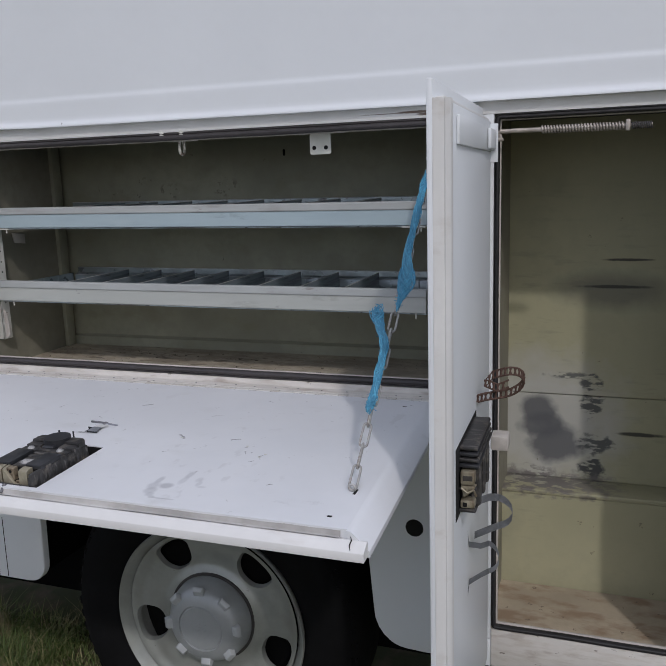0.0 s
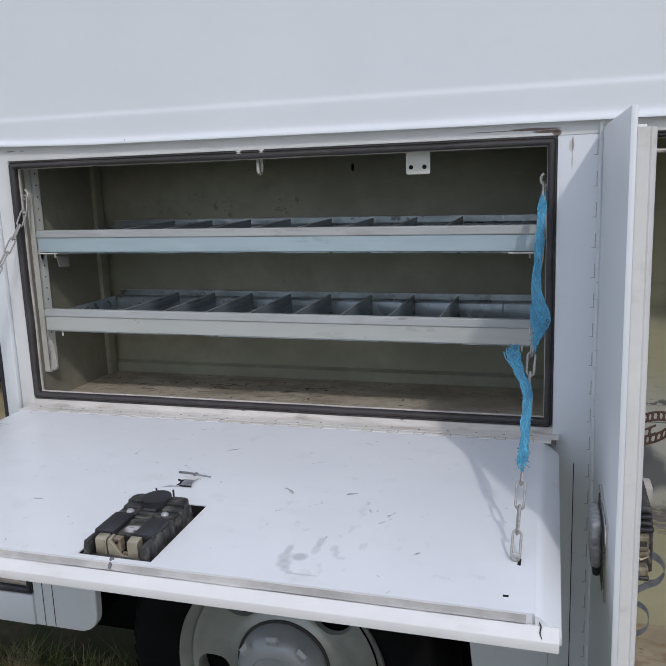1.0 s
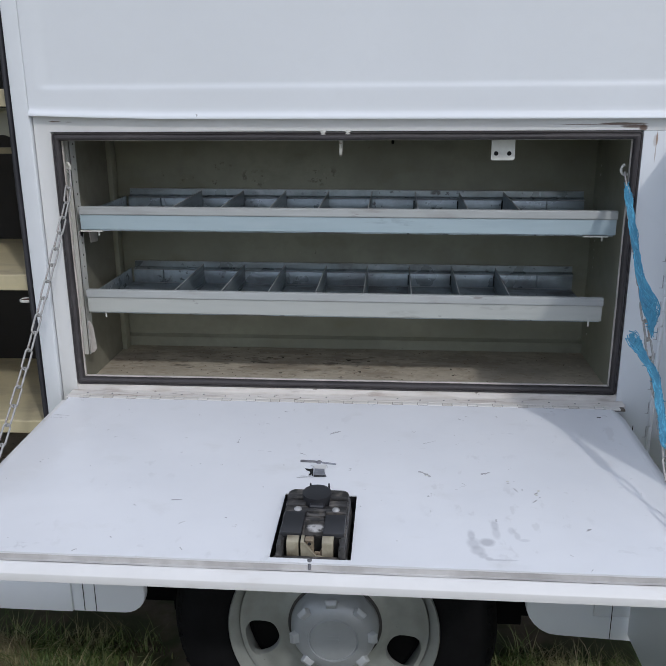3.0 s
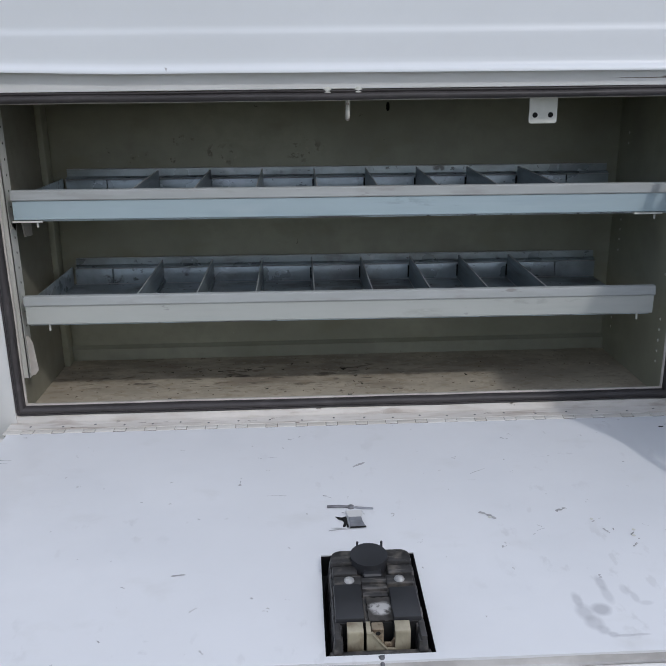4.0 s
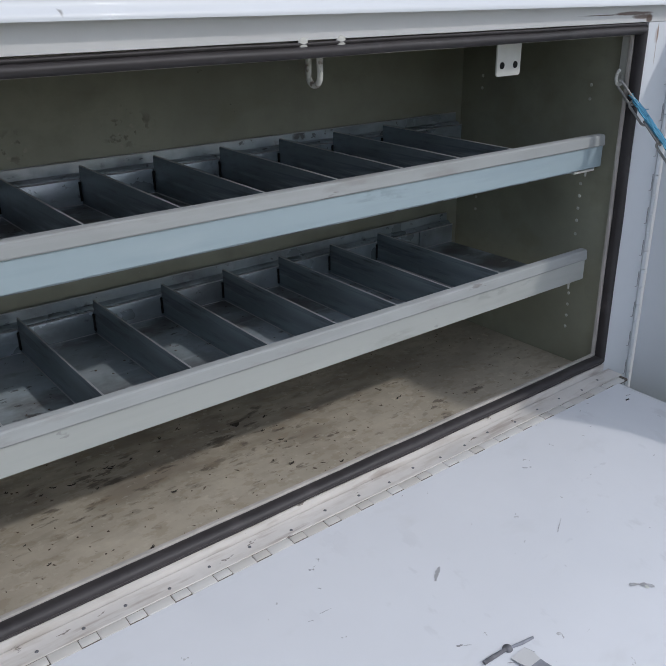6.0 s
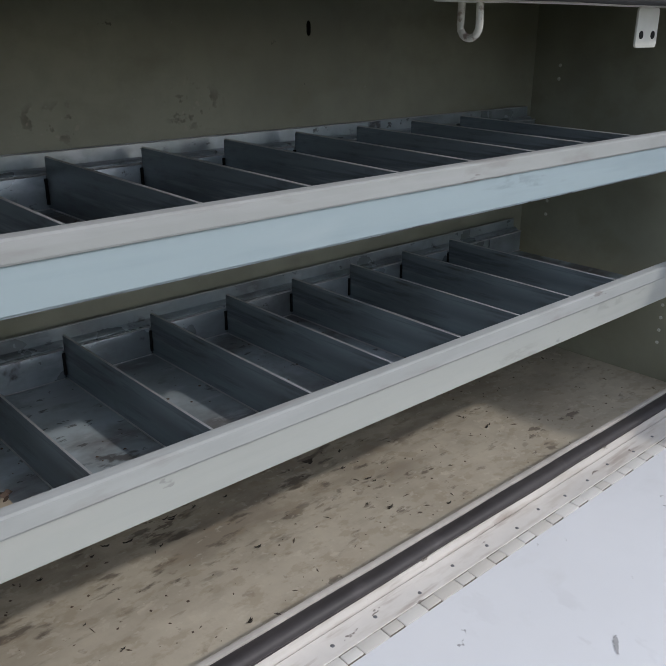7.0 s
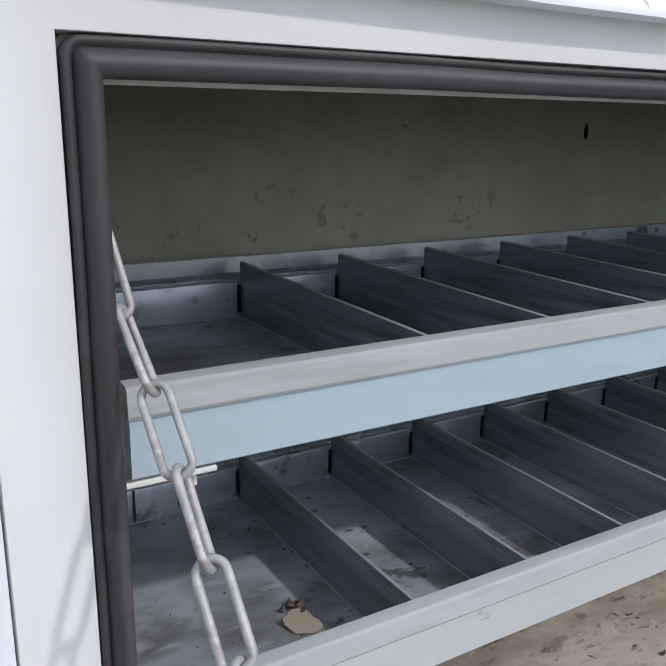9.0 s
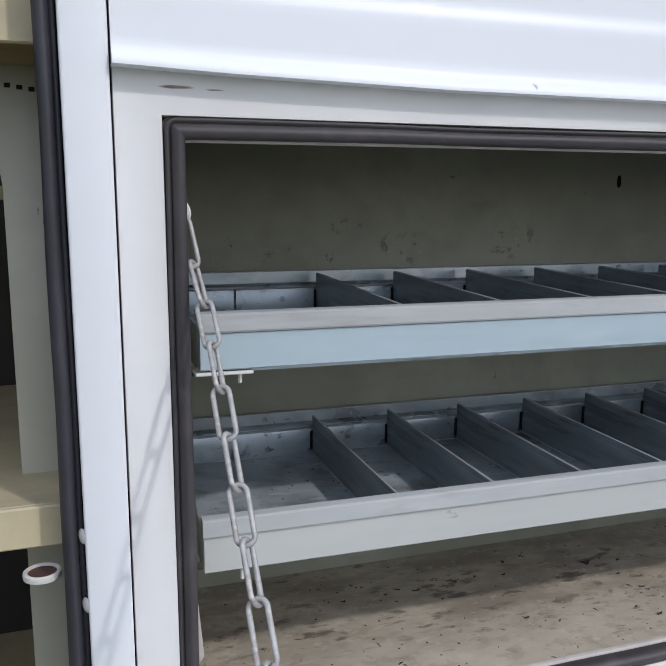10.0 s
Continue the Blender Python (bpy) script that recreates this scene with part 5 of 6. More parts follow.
# ---- divider trays ----
def tray(x0, x1, z, top, lip_z, rail_z, face_mat, first, step, label):
    """A steel shelf tray with a painted front rail and eight upright dividers. z: its floor."""
    th = thing("divider_tray", ((x0 + x1) / 2, 0.2, z), label, "shelf tray", group="divider trays in the compartment")
    yb = 0.331
    part("tray_floor", box(x0 + 0.002, x1 - 0.002, 0.044, yb, z - 0.0022, z), tray_pan_steel, th, "dull galvanised steel pan with grime")
    led = z + (top - z) * 0.68
    bx0, bx1 = x0 + 0.006, x1 + 0.002
    cuts = [bx0, first - step] + [first + step * i for i in range(8)] + [first + step * 8, bx1]
    bm = extrude_x([(yb + 0.008, z), (yb + 0.008, top + 0.002), (yb + 0.0065, top + 0.002), (yb + 0.0055, led + 0.004), (yb - 0.001, led + 0.003), (yb - 0.003, led + 0.001), (yb - 0.003, z)], bx0, bx1)
    part("back_rail", bm, galvanised, th, "galvanised back upstand")
    seg = [(a, b) for a, b in zip(cuts, cuts[1:])]
    for a, b in seg:
        part("slotted_strip", extrude_x([(yb - 0.0105, z), (yb - 0.0105, led - 0.003), (yb - 0.009, led), (yb - 0.0032, led), (yb - 0.0032, z)], a + 0.0014, b - 0.0014), galvanised, th)
    bm = bmesh.new()
    cyl(bm, (bx0, yb - 0.0095, led - 0.0006), (bx1, yb - 0.0095, led - 0.0006), 0.0012, 5)
    part("strip_edge", bm, edge_steel, th, "bright bare steel edge")
    bm = bmesh.new()
    cyl(bm, (bx0, yb - 0.0112, z + 0.0006), (bx1, yb - 0.0112, z + 0.0006), 0.0007, 5)
    part("strip_edge", bm, edge_steel, th)
    bm = bmesh.new()
    cyl(bm, (bx0, yb + 0.0068, top + 0.0022), (bx1, yb + 0.0068, top + 0.0022), 0.0009, 5)
    part("strip_edge", bm, edge_steel, th)
    # front rail: bulging lip over a flat painted face
    y = 0.034
    prof = [(y + 0.010, rail_z), (y + 0.0022, rail_z), (y + 0.0008, rail_z + 0.0012), (y + 0.0008, lip_z + 0.0002), (y + 0.003, lip_z + 0.0003), (y + 0.0105, lip_z + 0.0003), (y + 0.0105, lip_z + 0.001), (y + 0.012, lip_z + 0.001), (y + 0.012, rail_z)]
    part("front_rail", extrude_x(prof, x0, x1), face_mat, th, "smooth painted front rail", 0.15)
    prof = [(y + 0.0025, lip_z + 0.0004), (y - 0.001, lip_z + 0.0009), (y - 0.0019, lip_z + 0.0026), (y - 0.0006, lip_z + 0.0150), (y + 0.0008, lip_z + 0.0166), (y + 0.003, lip_z + 0.0172), (y + 0.0105, lip_z + 0.0172), (y + 0.012, lip_z + 0.015), (y + 0.012, lip_z + 0.0012), (y + 0.0105, lip_z + 0.0012)]
    part("rail_lip", extrude_x(prof, x0 - 0.001, x1 + 0.001), rail_lip, th, "worn pale rolled lip", 0.5)
    for a in (x0 + 0.001,):
        part("end_plate", box(a, a + 0.002, 0.048, yb - 0.012, z, lip_z + 0.004, 0.0006, 1), galvanised, th)
    zt = lip_z + 0.012
    dm = bmesh.new()
    vs = [(0.047, z + 0.001), (0.047, zt + 0.0015), (yb - 0.0125, top), (yb - 0.0114, top - 0.001), (yb - 0.0114, z + 0.001)]
    f = dm.faces.new([dm.verts.new((-0.0009, p, q)) for p, q in vs])
    r = bmesh.ops.extrude_face_region(dm, geom=[f])
    bmesh.ops.translate(dm, vec=(0.0018, 0, 0), verts=[g for g in r["geom"] if isinstance(g, bmesh.types.BMVert)])
    add_box(dm, 0.0009, 0.0035, 0.05, yb - 0.013, z + 0.0004, z + 0.009)
    dmesh = finish(dm, divider_steel, "divider")
    em = bmesh.new()
    tube(em, [(0, 0.0475, zt + 0.0017), (0, yb - 0.013, top + 0.0002)], 0.0012, 4)
    tube(em, [(-0.0012, 0.05, z + 0.0010), (-0.0012, yb - 0.013, z + 0.0010)], 0.0009, 5)
    emesh = finish(em, edge_steel, "divider_edge")
    tm = finish(box(-0.0035, 0.0, yb - 0.0128, yb - 0.0108, z + 0.005, led - 0.004), hole_black, "divider_tab")
    for i in range(8):
        m = pose(first + step * i + random.uniform(-0.001, 0.001), 0, 0, 0, 0, random.uniform(-0.2, 0.2))
        d = piece("divider", dmesh, m, th, "dark steel upright divider" if not i else "")
        for nm, me in (("divider_edge", emesh), ("divider_tab", tm)):
            o = new(nm, me)
            o.parent = d
    for a in (x0 + 0.022, x1 - 0.035):
        bm = bmesh.new()
        if face_mat == rail_blue:
            add_box(bm, a - 0.026, a + 0.022, 0.036, 0.06, rail_z - 0.0045, rail_z - 0.0015, 0.0006, 1)
        cyl(bm, (a + 0.012, 0.044, rail_z - 0.013), (a + 0.012, 0.044, rail_z - 0.0005), 0.0018, 8)
        part("shelf_clip", bm, white_part, th, "pale steel shelf clip")
    th.rotation_euler.y = 0.0047      # sits a few millimetres lower at the rear end
    return th


tray(0.028, 1.106, 1.3490, 1.3985, 1.381, 1.3505, rail_blue, 0.215, 0.1009, "galvanised divider tray with a pale blue front rail")
tray(0.027, 1.094, 1.1728, 1.221, 1.2060, 1.1745, rail_grey, 0.209, 0.1003, "galvanised divider tray with a pale grey front rail")


def leaf():
    rnd = random.Random(7)
    bm = bmesh.new()
    for k in range(9):
        x, y = 0.170 + rnd.gauss(0, 0.0045), 0.140 + rnd.gauss(0, 0.0045)
        a, r = rnd.uniform(0, 6.28), rnd.uniform(0.0025, 0.006)
        c = bm.verts.new((x, y, 1.1748 + rnd.uniform(0.001, 0.005)))
        n = 6
        rim = [bm.verts.new((x + r * rnd.uniform(0.5, 1.1) * math.cos(a + 6.28 * i / n), y + r * rnd.uniform(0.4, 1.0) * math.sin(a + 6.28 * i / n), 1.1748 + rnd.uniform(0.0, 0.006))) for i in range(n)]
        for i in range(n):
            bm.faces.new((c, rim[i], rim[(i + 1) % n]))
    return tagged(part("dry_leaf", bm, leaf_brown), "crumpled dry brown leaf lying in a tray", "leaf")


leaf()
bm = bmesh.new()
f = bm.faces.new([bm.verts.new((x, y, 1.1750 + 0.0012 * (k % 3 == 1))) for k, (x, y) in enumerate(((0.168, 0.14), (0.174, 0.139), (0.177, 0.132), (0.177, 0.122), (0.179, 0.116), (0.178, 0.109), (0.169, 0.106), (0.162, 0.108), (0.156, 0.112), (0.155, 0.121), (0.156, 0.129), (0.162, 0.134)))])
r = bmesh.ops.extrude_face_region(bm, geom=[f])
bmesh.ops.translate(bm, vec=(0, 0, 0.0006), verts=[g for g in r["geom"] if isinstance(g, bmesh.types.BMVert)])
tagged(part("paper_scrap", bm, card_tan), "torn tan paper scrap lying in a tray", "paper")
bm = tube(bmesh.new(), [(x, y, 1.1760) for x, y in ((0.153, 0.132), (0.153, 0.126), (0.155, 0.12), (0.156, 0.116), (0.157, 0.111))], [0.0003, 0.0006, 0.0006, 0.0005, 0.0003], 5)
tagged(part("dry_twig", bm, leaf_brown), "thin dark dry twig lying beside torn paper", "twig")


def crumbs(name, label, x0, x1, y0, y1, z, n, seed, mat, size=1.0, thin=0.3):
    rnd = random.Random(seed)
    vs, fs = [], []
    for k in range(n):
        x, y = rnd.uniform(x0, x1), rnd.uniform(y0, y1)
        s, a = rnd.uniform(0.0006, 0.0022) * size, rnd.uniform(0, 6.28)
        e = rnd.uniform(thin, 1.0) * (thin / 0.3)
        i = len(vs)
        for j in range(4):
            b, r = a + j * math.pi / 2, s * (1 if j % 2 else e)
            vs.append((x + r * math.cos(b), y + r * math.sin(b), z + 0.0002))
        vs.append((x, y, z + min(s * 0.6, 0.0016)))
        fs += [(i + j, i + (j + 1) % 4, i + 4) for j in range(4)]
    me = bpy.data.meshes.new(name)
    me.from_pydata(vs, [], fs)
    me.materials.append(mat)
    tagged(new(name, me), label, "debris", kind="stuff")


crumbs("floor_debris", "dark crumbs on the dusty compartment floor", 0.02, 1.1, 0.03, 0.33, Z_FLOOR, 260, 3, leaf_brown)
crumbs("leaf_litter", "thin dry leaf bits on the dusty compartment floor", 0.02, 1.1, 0.03, 0.30, Z_FLOOR, 60, 9, litter_brown, 2.6, 0.12)


def scraps(spots):
    """Curled dark scraps of dead leaf, each a few ragged leaflets."""
    rnd = random.Random(31)
    bm = bmesh.new()
    for x, y, r in spots:
        for k in range(3 if r > 0.006 else 2):
            px, py, a = x + rnd.uniform(-0.6, 0.6) * r, y + rnd.uniform(-0.45, 0.45) * r, rnd.uniform(-0.6, 0.6)
            ln, wd = r * rnd.uniform(0.5, 0.9), r * rnd.uniform(0.14, 0.32)
            mid = [bm.verts.new((px + ln * u * math.cos(a), py + ln * u * math.sin(a), Z_FLOOR + 0.0012 + 0.0018 * abs(u))) for u in (-1, -0.35, 0.35, 1)]
            for sg in (-1, 1):
                out = [bm.verts.new((px + ln * u * math.cos(a) - sg * wd * rnd.uniform(0.6, 1.2) * math.sin(a), py + ln * u * math.sin(a) + sg * wd * rnd.uniform(0.6, 1.2) * math.cos(a), Z_FLOOR + 0.0003 + rnd.uniform(0, 0.0014))) for u in (-0.5, 0.4)]
                for f in ((mid[0], mid[1], out[0]), (mid[1], mid[2], out[1], out[0]), (mid[2], mid[3], out[1])):
                    bm.faces.new(f if sg > 0 else f[::-1])
    tagged(part("leaf_scraps", bm, scrap_brown), "dark curled leaf scraps on the dusty floor", "debris", kind="stuff")


scraps(((0.81, 0.191, 0.0036), (0.814, 0.152, 0.0058), (0.627, 0.068, 0.0042), (0.572, 0.105, 0.005), (0.559, 0.128, 0.0022), (0.601, 0.158, 0.0028), (0.301, 0.254, 0.0057), (0.281, 0.246, 0.0042), (0.225, 0.248, 0.0057), (0.321, 0.246, 0.0057), (0.464, 0.28, 0.0036), (0.448, 0.247, 0.0042), (0.409, 0.254, 0.0036), (0.376, 0.253, 0.0071), (0.342, 0.216, 0.0036), (0.497, 0.287, 0.0057), (0.572, 0.243, 0.0092), (0.589, 0.204, 0.0057), (0.618, 0.238, 0.005), (0.598, 0.166, 0.0042), (0.571, 0.106, 0.0057), (0.344, 0.061, 0.0057), (0.418, 0.145, 0.0057), (0.246, 0.281, 0.0042), (0.231, 0.159, 0.0028), (0.241, 0.109, 0.0036)))
crumbs("tray_debris", "small dark crumbs in the lower tray", 0.03, 1.0, 0.06, 0.3, 1.1746, 260, 5, leaf_brown)
crumbs("tray_litter", "small dark crumbs in the upper tray", 0.03, 1.05, 0.06, 0.3, 1.3505, 160, 6, leaf_brown)


# ---- wheel ----
def build_wheel():
    c = (0.543, 0.0, 0.392)
    wheel = thing("rear_wheel", (c[0], 0.15, 0.0), "black tyre on a dusty silver steel wheel", "wheel")
    prof = [(0.236, 0.075), (0.252, 0.052), (0.268, 0.045), (0.30, 0.032), (0.335, 0.030), (0.362, 0.040), (0.377, 0.056), (0.389, 0.075), (0.392, 0.12), (0.392, 0.20), (0.377, 0.255), (0.33, 0.28), (0.25, 0.262), (0.236, 0.235)]
    bm = lathe(prof, c, 96, True)
    part("tyre", bm, tyre_rubber, wheel)
    bm = bmesh.new()
    for k in range(64):
        a = 2 * math.pi * k / 64
        for s, w in ((0.362, 0.018), (0.372, 0.012)):
            m = Matrix.Translation(c) @ Matrix.Rotation(-a, 4, "Y")
            b = bmesh.ops.create_cube(bm, size=1, matrix=m @ Matrix.Translation((s, 0.05 + (s - 0.362), 0)) @ Matrix.Diagonal((0.016, 0.012, w * 0.9, 1)))
    part("tread_block", bm, tyre_rubber, wheel)
    # steel wheel: rim flange, barrel, and a disc with five oval windows
    rim = [(0.253, 0.045), (0.2505, 0.040), (0.246, 0.043), (0.240, 0.055), (0.232, 0.062), (0.226, 0.075), (0.220, 0.150), (0.222, 0.235), (0.24, 0.245), (0.24, 0.09), (0.247, 0.066)]
    part("rim", lathe(rim, c, 96, True), wheel_paint, wheel, "silver painted steel rim")
    bm = bmesh.new()
    seg, rows, ra, rb = 240, 36, 0.055, 0.2275
    grid = []

    def depth(r):
        return 0.064 + 0.012 * smooth01((r - 0.112) / 0.03) - 0.004 * smooth01((r - 0.15) / 0.03) - 0.010 * smooth01((r - 0.195) / 0.03)

    def window(x, z):
        """Below 1 inside the nearest of five windows, wide at the rim and narrowing towards the hub."""
        r, a = math.hypot(x, z), math.atan2(z, x)
        d = min(((a - radians(50 + 72 * h) + math.pi) % (2 * math.pi) - math.pi for h in range(5)), key=abs)
        u, v = r * math.sin(d), r * math.cos(d) - 0.179
        return abs(u / (0.047 + 0.24 * v)) ** 2.6 + abs(v / 0.0385) ** 2.6

    def settle(co):
        """Slides a boundary point along its radius from the window's middle on to the outline."""
        x, z = co.x - c[0], co.z - c[2]
        a = math.atan2(z, x)
        h = min(range(5), key=lambda q: abs((a - radians(50 + 72 * q) + math.pi) % (2 * math.pi) - math.pi))
        mx, mz = 0.179 * math.cos(radians(50 + 72 * h)), 0.179 * math.sin(radians(50 + 72 * h))
        lo, hi = 0.3, 1.8
        for _ in range(24):
            m = (lo + hi) / 2
            lo, hi = (m, hi) if window(mx + (x - mx) * m, mz + (z - mz) * m) < 1 else (lo, m)
        x, z = mx + (x - mx) * lo, mz + (z - mz) * lo
        return Vector((c[0] + x, depth(math.hypot(x, z)), c[2] + z))
    for i in range(rows + 1):
        r = ra + (rb - ra) * i / rows
        grid.append([bm.verts.new((c[0] + r * math.cos(2 * math.pi * k / seg), depth(r), c[2] + r * math.sin(2 * math.pi * k / seg))) for k in range(seg)])
    for i in range(rows):
        for k in range(seg):
            r, a = ra + (rb - ra) * (i + 0.5) / rows, 2 * math.pi * (k + 0.5) / seg
            if window(r * math.cos(a), r * math.sin(a)) > 1:
                j = (k + 1) % seg
                bm.faces.new((grid[i][k], grid[i][j], grid[i + 1][j], grid[i + 1][k]))
    bmesh.ops.delete(bm, geom=[v for v in bm.verts if not v.link_faces], context="VERTS")
    edges = [e for e in bm.edges if e.is_boundary and 0.07 < math.hypot(e.verts[0].co.x - c[0], e.verts[0].co.z - c[2]) < 0.224]
    for v in {v for e in edges for v in e.verts}:
        v.co = settle(v.co)
    # the window edges roll inwards
    for back, shrink in ((0.002, 0.985), (0.005, 0.972), (0.007, 0.970)):
        r = bmesh.ops.extrude_edge_only(bm, edges=edges)
        for v in [g for g in r["geom"] if isinstance(g, bmesh.types.BMVert)]:
            x, z = v.co.x - c[0], v.co.z - c[2]
            a = math.atan2(z, x)
            h = min(range(5), key=lambda q: abs((a - radians(50 + 72 * q) + math.pi) % (2 * math.pi) - math.pi))
            mx, mz = c[0] + 0.179 * math.cos(radians(50 + 72 * h)), c[2] + 0.179 * math.sin(radians(50 + 72 * h))
            v.co = Vector((mx + (v.co.x - mx) * shrink, v.co.y + back, mz + (v.co.z - mz) * shrink))
        edges = [g for g in r["geom"] if isinstance(g, bmesh.types.BMEdge) and g.is_boundary]
    part("wheel_disc", bm, wheel_paint, wheel, "silver steel disc with five rounded windows")
    # black disc close behind the windows, standing in for the shade inside
    part("window_shade_disc", lathe([(0.0, 0.100), (0.205, 0.100), (0.2185, 0.110)], c, 48), underside, wheel)
    cc = (c[0] + 0.003, 0.0, c[2] + 0.008)
    cap = [(0.0, 0.002), (0.053, 0.003), (0.0555, 0.0058), (0.0575, 0.0062), (0.0592, 0.0030), (0.066, 0.0048), (0.078, 0.0085), (0.090, 0.0165), (0.099, 0.030), (0.1045, 0.048), (0.1055, 0.066), (0.0, 0.068)]
    hub = part("hub_cap", lathe(cap, cc, 72), cap_paint, wheel, "grey domed hub cap with raised centre")
    # the cap's shadow on the disc, drawn as a dark ring
    part("hub_shadow_gap", lathe([(0.1065, 0.062), (0.113, 0.062), (0.113, 0.070), (0.1065, 0.070)], cc, 72, True), shade_dark_steel, wheel, "dark ring drawn as the shadow round the hub cap")
    for k in range(8):
        a = radians(3 + 45 * k)
        p = Vector((cc[0] + 0.090 * math.cos(a), 0.0165, cc[2] + 0.090 * math.sin(a)))
        m = Matrix.Translation(p) @ Matrix.Rotation(-a, 4, "Y") @ Matrix.Rotation(radians(-38), 4, "Z") @ Matrix.Scale(1.25, 4)
        bm = bmesh.new()
        lo = [bm.verts.new(q) for q in ((-0.010, 0.004, -0.0135), (0.011, 0.004, -0.0115), (0.011, 0.004, 0.0115), (-0.010, 0.004, 0.0135))]
        hi = [bm.verts.new(q) for q in ((-0.0075, -0.0095, -0.0105), (0.0085, -0.0055, -0.0090), (0.0085, -0.0055, 0.0090), (-0.0075, -0.0095, 0.0105))]
        bm.faces.new(hi)
        bm.faces.new(lo[::-1])
        for q in range(4):
            bm.faces.new((lo[q], lo[(q + 1) % 4], hi[(q + 1) % 4], hi[q]))
        bmesh.ops.bevel(bm, geom=bm.edges[:], offset=0.0016, segments=2, affect="EDGES", profile=0.5)
        bmesh.ops.transform(bm, matrix=m, verts=bm.verts)
        part("lug_cover", bm, lug_paint, hub, "lighter raised lug cover" if not k else "")
    bm = bmesh.new()
    for i, wd in enumerate((0.030, 0.026, 0.030)):
        add_box(bm, cc[0] - wd / 2, cc[0] + wd / 2, 0.0014, 0.003, cc[2] + 0.009 - 0.008 * i, cc[2] + 0.0125 - 0.008 * i)
    part("cap_emblem", bm, cap_paint, hub, "faint raised emblem bars")


build_wheel()


# ---- rear cabinet and its open door ----
def rear_cabinet():
    """Deep upper back, a ledge across it, and a boxed-out lower front."""
    yb, yl, zl = 0.39, 0.30, 0.716
    for z0, z1 in ((zl, 0.9235), (0.9255, 1.60)):
        part("rear_cabinet_back", box(1.206, 1.68, yb, yb + 0.01, z0, z1, 0.0012, 1), cab_paint, truck, "khaki cabinet back with grey paint smears")
    part("cabinet_ledge", box(1.206, 1.68, yl, yb + 0.005, zl - 0.012, zl, 0.003, 2), cab_paint, truck, "scraped ledge across the cabinet back")
    part("cabinet_lower_back", box(1.206, 1.68, yl + 0.002, yl + 0.01, 0.45, zl - 0.0125), cab_paint, truck)
    # sides darkened in colour so that the cabinet looks more shaded
    part("rear_cabinet_side", box(1.205, 1.213, 0.0205, yb, 0.45, 1.60), shaded_side, truck)
    part("rear_cabinet_side", box(1.66, 1.668, 0.0205, yb, 0.45, 1.60), shaded_side, truck)
    part("rear_cabinet_floor", box(1.205, 1.668, 0.0205, yl, 0.462, 0.476), rusty_floor, truck, "dirty tan cabinet floor with brown rust")
    # ceiling coloured dark, for the shade band under the header
    part("rear_cabinet_top", box(1.2135, 1.6595, 0.0145, yb - 0.0005, 1.5600, 1.572), shade_dark_steel, truck)
    part("rear_door_seal", ring([(d * 0.62, y * 0.8 + 0.001) for d, y in seal], 1.2315, 1.632, 0.522, ZT, 0.012, 0.0010, 40), dark_rubber, truck, "thin black door seal")
    part("rear_opening_lip", ring([(d * 0.72, y) for d, y in lip], 1.2295, 1.634, 0.520, ZT + 0.002, 0.018), lip_paint, truck)


rear_cabinet()


